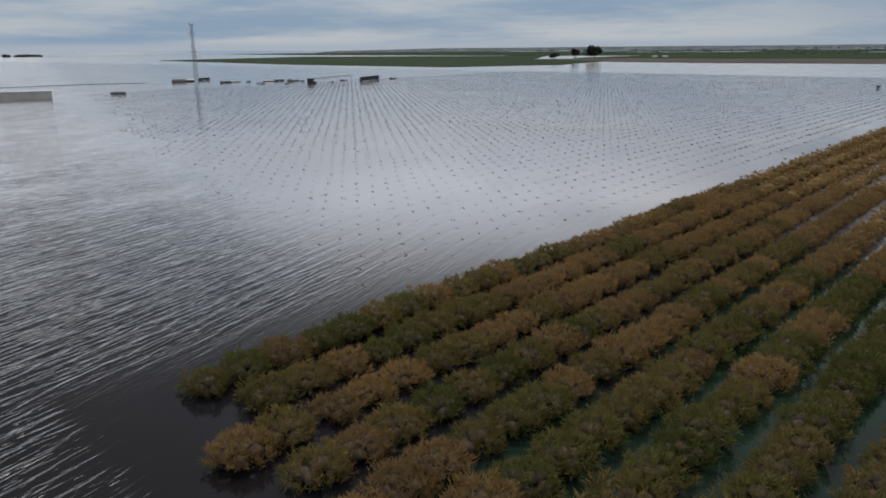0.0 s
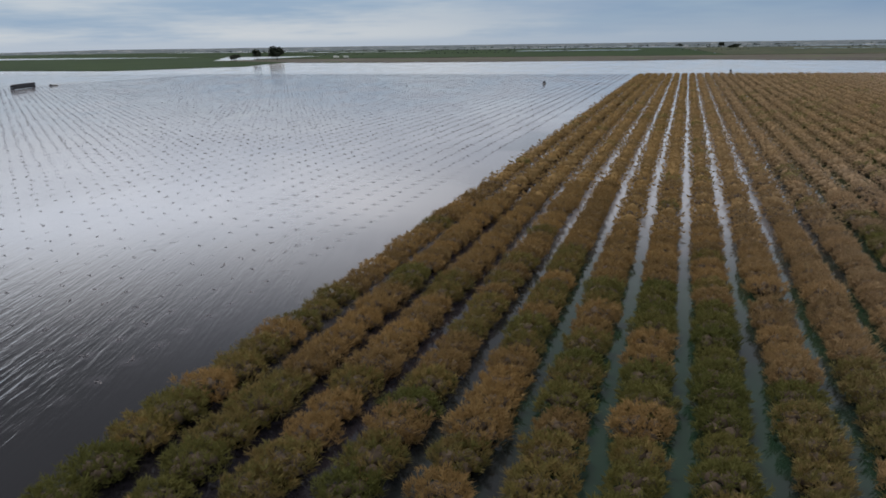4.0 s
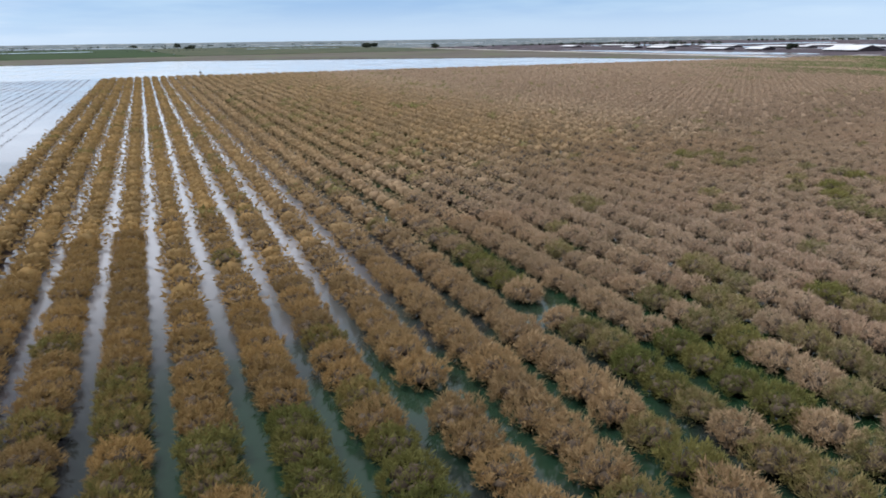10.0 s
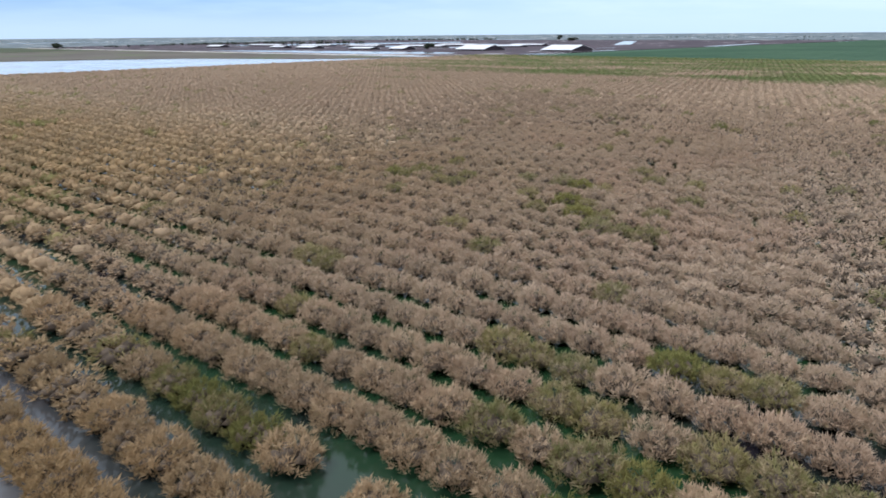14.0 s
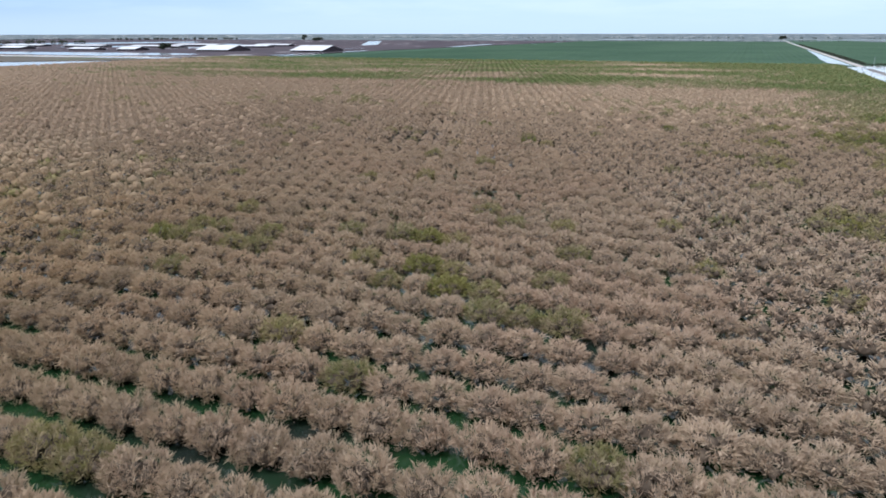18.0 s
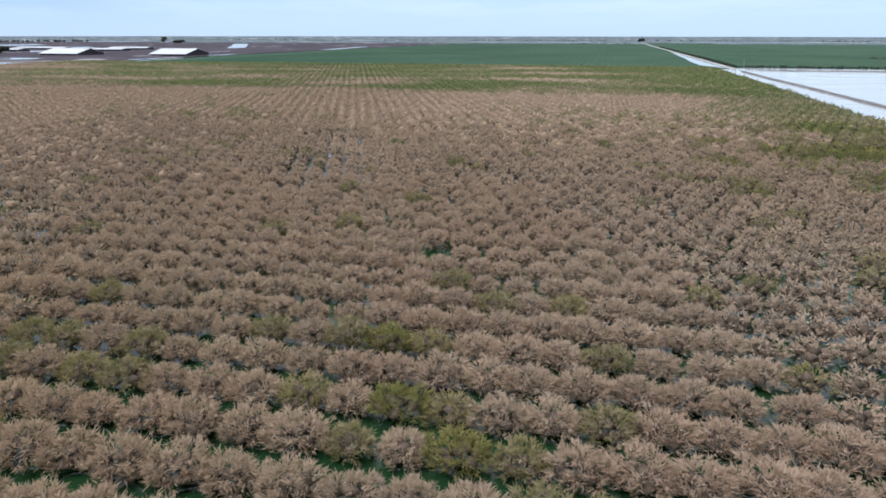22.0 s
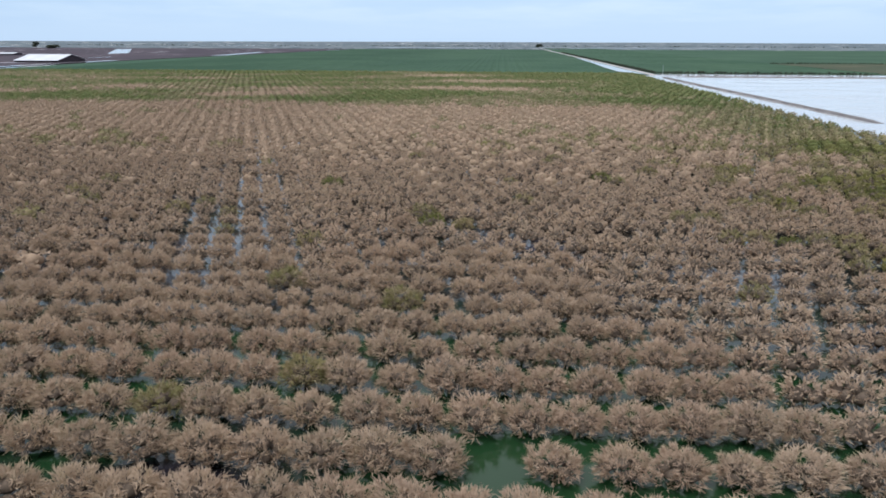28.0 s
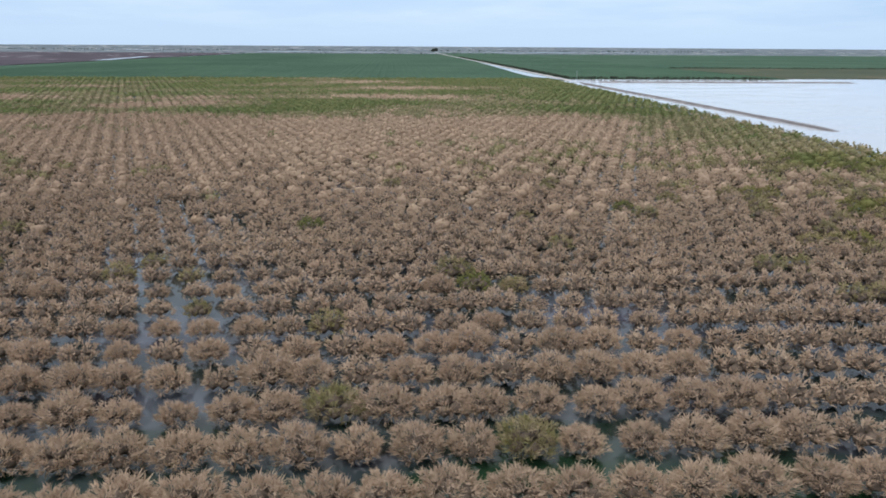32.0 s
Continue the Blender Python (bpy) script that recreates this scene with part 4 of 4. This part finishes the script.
# ---- radio tower ----
def radio_tower(x, y, height):
    tower = new("radio_tower")
    tower.location = (x, y, 0)
    tagged(tower, "tall grey steel lattice radio tower standing in flood water", "radio tower")

    def half(z):
        return 1.7 - 0.7 * z / height

    corners = ((-1, -1), (1, -1), (1, 1), (-1, 1))
    for cx, cy in corners:
        part("leg", bar(bmesh.new(), (cx * half(-1.5), cy * half(-1.5), -1.5), (cx * half(height), cy * half(height), height), 0.13, 8), STEEL, tower)
    levels = np.linspace(0, height, 20)
    for lo, hi in zip(levels, levels[1:]):
        bm = bmesh.new()
        for k in range(4):
            (ax, ay), (bx, by) = corners[k], corners[(k + 1) % 4]
            bar(bm, (ax * half(lo), ay * half(lo), lo), (bx * half(hi), by * half(hi), hi), 0.06, 4)
            bar(bm, (bx * half(lo), by * half(lo), lo), (ax * half(hi), ay * half(hi), hi), 0.06, 4)
            bar(bm, (ax * half(hi), ay * half(hi), hi), (bx * half(hi), by * half(hi), hi), 0.06, 4)
        part("brace", bm, STEEL, tower)
    for z, w in ((height, 2.6), (height * 0.83, 3.0), (height * 0.5, 2.4)):
        bm = box(bmesh.new(), (-w, -w, z - 0.15), (w, w, z + 0.1), 0.03)
        platform = part("platform", bm, STEEL, tower)
        for k in range(4):
            a = k * math.pi / 2
            c, s = math.cos(a), math.sin(a)
            bm = box(bmesh.new(), (-0.25, -0.12, -1.1), (0.25, 0.12, 1.1), 0.04, Matrix.Translation((w * c, w * s, z + 0.9)) @ Matrix.Rotation(a + math.pi / 2, 4, "Z"))
            part("antenna", bm, PALE, platform, "pale panel antenna")
    for z, s in ((height * 0.68, 1), (height * 0.6, -1)):
        bm = bmesh.new()
        bmesh.ops.create_cone(bm, cap_ends=True, segments=16, radius1=0.9, radius2=0.5, depth=0.6, matrix=Matrix.Translation((2.0 * s, -1.4, z)) @ Matrix.Rotation(math.pi / 2, 4, "X"))
        part("dish", bm, PALE, tower, "round white microwave dish")
    part("mast", bar(bmesh.new(), (0, 0, height), (0, 0, height + 2.5), 0.08), STEEL, tower)


radio_tower(-741, 419, 56.5)


# ---- flooded farmyard ----
def turned(name, x, y, to_x, to_y, label, category, group=""):
    ob = new(name)
    ob.matrix_world = pose(x, y, 0, 0, 0, math.degrees(math.atan2(to_y - y, to_x - x)))
    return tagged(ob, label, category, group)


def store(x, y, to_x, to_y, wide, high, label):
    s = turned("storage_building", x, y, to_x, to_y, label, "building")
    long = math.hypot(to_x - x, to_y - y)
    part("wall", box(bmesh.new(), (0, 0, -1.5), (long, wide, high), 0.05), SHED, s)
    part("roof", box(bmesh.new(), (-0.4, -0.4, high), (long + 0.4, wide + 0.4, high + 0.35), 0.06), ROOF, s, "pale flat roof")
    for k in range(6):
        part("pilaster", box(bmesh.new(), (long * (k + 0.5) / 6 - 0.2, -0.12, -1.4), (long * (k + 0.5) / 6 + 0.2, 0.0, high - 0.1), 0.03), SHED, s)
    return s


def shed(x, y, to_x, to_y, wide, eave, ridge, label, roof=ROOF, wall=SHED):
    s = turned("shed", x, y, to_x, to_y, label, "shed")
    long = math.hypot(to_x - x, to_y - y)
    bm = bmesh.new()
    vs = [bm.verts.new(p) for xx in (0, long) for p in ((xx, 0, -1.5), (xx, wide, -1.5), (xx, wide, eave), (xx, wide / 2, ridge - 0.1), (xx, 0, eave))]
    bm.faces.new(vs[:5])
    bm.faces.new(vs[5:][::-1])
    for i in range(5):
        j = (i + 1) % 5
        bm.faces.new((vs[j], vs[i], vs[i + 5], vs[j + 5]))
    bmesh.ops.recalc_face_normals(bm, faces=bm.faces)
    part("wall", bm, wall, s)
    for side in (0, 1):
        a = math.atan2(ridge - eave, wide / 2)
        run = math.hypot(ridge - eave, wide / 2) + 0.5
        m = Matrix.Translation((long / 2, wide / 2, ridge)) @ Matrix.Rotation(a if side == 0 else -a, 4, "X")
        part("roof", box(bmesh.new(), (-long / 2 - 0.4, -run if side == 0 else 0, 0.0), (long / 2 + 0.4, 0 if side == 0 else run, 0.15), 0.02, m), roof, s)
    return s


def truck(x, y, to_x, to_y, label, box_mat=DARK, high=3.2):
    t = turned("truck", x, y, to_x, to_y, label, "truck")
    long = math.hypot(to_x - x, to_y - y)
    part("cargo_box", box(bmesh.new(), (3.6, -1.25, 0.7), (long, 1.25, high), 0.06), box_mat, t)
    cab = part("cab", box(bmesh.new(), (0.0, -1.2, -0.2), (3.2, 1.2, high * 0.92), 0.2), DARK, t)
    part("windscreen", box(bmesh.new(), (-0.02, -1.0, 1.2), (0.04, 1.0, 2.2), 0.01), STEEL, cab)
    part("chassis", box(bmesh.new(), (1.0, -0.5, 0.3), (long - 0.3, 0.5, 0.7), 0.03), DARK, t)
    for wx in (1.2, long - 3.2, long - 1.6):
        for s in (-1, 1):
            bm = bmesh.new()
            bmesh.ops.create_cone(bm, cap_ends=True, segments=18, radius1=0.52, radius2=0.52, depth=0.36, matrix=Matrix.Translation((wx, s * 1.05, 0.0)) @ Matrix.Rotation(math.pi / 2, 4, "X"))
            part("wheel", bm, RUBBER, t)
    return t


def tank(x, y, to_x, to_y, r, label, mat=SHED):
    t = turned("water_tank", x, y, to_x, to_y, label, "tank")
    long = math.hypot(to_x - x, to_y - y)
    bm = bar(bmesh.new(), (0, 0, 0.6), (long, 0, 0.6), r, 20)
    bmesh.ops.bevel(bm, geom=[e for e in bm.edges if abs(e.calc_face_angle(0)) > 1.0], offset=r * 0.25, segments=2, affect="EDGES")
    part("body", bm, mat, t)
    for k in (0.2, 0.8):
        part("saddle", box(bmesh.new(), (long * k - 0.3, -r, -1.5), (long * k + 0.3, r, 0.0), 0.05), STEEL, t)
    part("hatch", bar(bmesh.new(), (long / 2, 0, 0.6 + r - 0.1), (long / 2, 0, 0.9 + r), 0.4, 12), STEEL, t)
    return t


def irrigation_boom(x, y, to_x, to_y):
    b = turned("irrigation_boom", x, y, to_x, to_y, "dark pump cart with a long raised irrigation truss in the flood", "irrigation boom")
    long = math.hypot(to_x - x, to_y - y)
    part("cart", box(bmesh.new(), (-2.5, -2.2, -1.0), (2.5, 2.2, 4.6), 0.3), DARK, b)
    part("engine", box(bmesh.new(), (1.8, -2.6, -0.5), (6.5, 1.4, 1.6), 0.2), DARK, b)
    part("pipe", bar(bmesh.new(), (0, 0, 4.2), (long, 0, 4.6), 0.28, 10), STEEL, b)
    part("chord", bar(bmesh.new(), (2, 0, 2.9), (long - 2, 0, 3.4), 0.12, 6), STEEL, b)
    for k in range(1, 12):
        part("strut", bar(bmesh.new(), (long * (k - 0.5) / 12, 0, 4.3), (long * k / 12, 0, 3.1), 0.07, 5), STEEL, b)
    for s in (-1.4, 1.4):
        part("leg", bar(bmesh.new(), (long, 0, 4.5), (long, s, -1.5), 0.12, 6), STEEL, b)


def pump_unit(x, y, z=0.0):
    p = new("pump_unit")
    p.location = (x, y, z)
    tagged(p, "small dark pump standing out of the flood water", "pump", "pumps in the flood")
    part("base", box(bmesh.new(), (-1.3, -1.0, -1.5), (1.3, 1.0, 0.35), 0.08), SHED, p)
    part("engine", box(bmesh.new(), (-0.9, -0.7, 0.35), (0.9, 0.7, 1.9), 0.15), DARK, p)
    part("stack", bar(bmesh.new(), (0.5, 0.3, 1.9), (0.5, 0.3, 2.8), 0.09, 8), DARK, p)
    part("outlet", bar(bmesh.new(), (0.6, 0, 0.7), (2.0, 0, 0.2), 0.2, 10), STEEL, p)


store(-541, 163, -529, 192, 12, 5.2, "long pale flat-roofed concrete building standing in the flood")
tank(-548, 240, -541, 248, 1.2, "grey half-sunk cylindrical tank in the flood", GREY)
tank(-684, 361, -683, 375, 2.5, "large grey-green rounded tank near the radio tower", GREY)
shed(-690, 377, -688, 387, 6, 1.4, 2.4, "small dark flooded shed at the tower's foot", STEEL, DARK)
truck(-706, 402, -709, 416, "dark flooded truck beside the radio tower", DARK, 2.3)
truck(-628, 380, -630, 391, "black flooded flat truck with its load awash", DARK, 1.5)
shed(-633, 391, -634, 405, 5, 0.7, 1.5, "low grey roof of a drowned shed", STEEL, GREY)
tank(-627, 407, -623, 410, 0.5, "small grey half-sunk tank", GREY)
tank(-589, 393, -582, 398, 0.35, "dark pipe drum lying almost under water", DARK)
shed(-623, 423, -612, 429, 5, 0.6, 1.3, "long grey roof of a drowned shed", STEEL, GREY)
truck(-612, 430, -613, 441, "flooded flat truck loaded with grey crates", GREY, 1.7)
tank(-564, 407, -561, 409, 0.4, "small dark half-sunk drum", DARK)
shed(-595, 438, -599, 449, 6, 1.2, 2.3, "flooded grey shed with its roof above water", STEEL, GREY)
tank(-588, 442, -585, 445, 0.5, "small dark half-sunk drum", DARK)
irrigation_boom(-546, 422, -580, 500)
tank(-543, 443, -548, 451, 0.4, "dark narrow tank lying almost under water", DARK)
shed(-568, 480, -573, 489, 4, 0.5, 1.0, "dark low roof of a drowned shed", STEEL, DARK)
truck(-536, 474, -553, 512, "black flooded lorry and trailer", DARK, 4.2)
shed(-551, 530, -551, 536, 4, 0.7, 1.4, "dark low roof of a drowned shed", STEEL, DARK)
LOW = "narrow dark bank just above the flood"
for i, (line, width, high) in enumerate((([(-538, 197), (-539, 205), (-538, 214)], 1.4, 0.55), ([(-552, 254), (-549, 263), (-544, 275)], 2.0, 1.0), ([(-542, 277), (-543, 284)], 1.6, 0.6),
                                         ([(-550, 305), (-545, 309)], 1.8, 0.9), ([(-735, 190), (-722, 295), (-690, 362)], 1.2, 0.35),
                                         ([(-695, 395), (-655, 382), (-634, 380)], 1.6, 0.5), ([(-634, 405), (-628, 414), (-622, 424)], 1.4, 0.4), ([(-580, 500), (-578, 508)], 1.2, 0.4),
                                         ([(-551, 536), (-551, 552)], 1.6, 0.6), ([(-463, 412), (-455, 419)], 1.0, 0.2))):
    strip("fence_bank", line, width, -1.6, high, LEVEE, LOW, "bank", 8 + i, 0.3)
pump_unit(-126, 598)
pump_unit(24, 835)
for x, y in ((-854, 1700), (-828, 1702)):
    shed(x, y, x + 12, y + 1, 5, 2.6, 3.6, "small white house on the far shore", ROOF, PALE).location.z = 0.55
pole = new("utility_pole")
pole.location = (838, 6, 0.5)
tagged(pole, "thin grey utility pole at the road corner", "utility pole")
part("shaft", bar(bmesh.new(), (0, 0, -1), (0, 0, 8), 0.16, 8), STEEL, pole)
part("crossarm", box(bmesh.new(), (-1.1, -0.08, 7.2), (1.1, 0.08, 7.4), 0.02), STEEL, pole)


# ---- the rim of the plain, rising slightly to the horizon ----
def rim(name, start, end, z, mat, label):
    verts, faces = [], []
    n = int((end - start) / 2)
    for i in range(n + 1):
        a = radians(start + (end - start) * i / n)
        for r, h in ((4150, 0.95), (4880, 0.95 + (z - 0.95 + 1.5 * noise.noise(Vector((i * 0.35, start, 0)))) * min(1.0, 2 * min(i, n - i) / 14))):
            verts.append((r * math.sin(a), r * math.cos(a), h))
    for i in range(n):
        a = i * 2
        faces.append((a, a + 1, a + 3, a + 2))
    tagged(part(name, mesh_of(name, verts, faces, mat), mat), label, "distance", kind="structure")


rim("backdrop", -56, 196, 17.0, HAZED_FARLAND, "hazy far edge of the plain")
rim("backdrop", -196, -44, 15.5, POND, "bright far edge of the flood on the horizon")
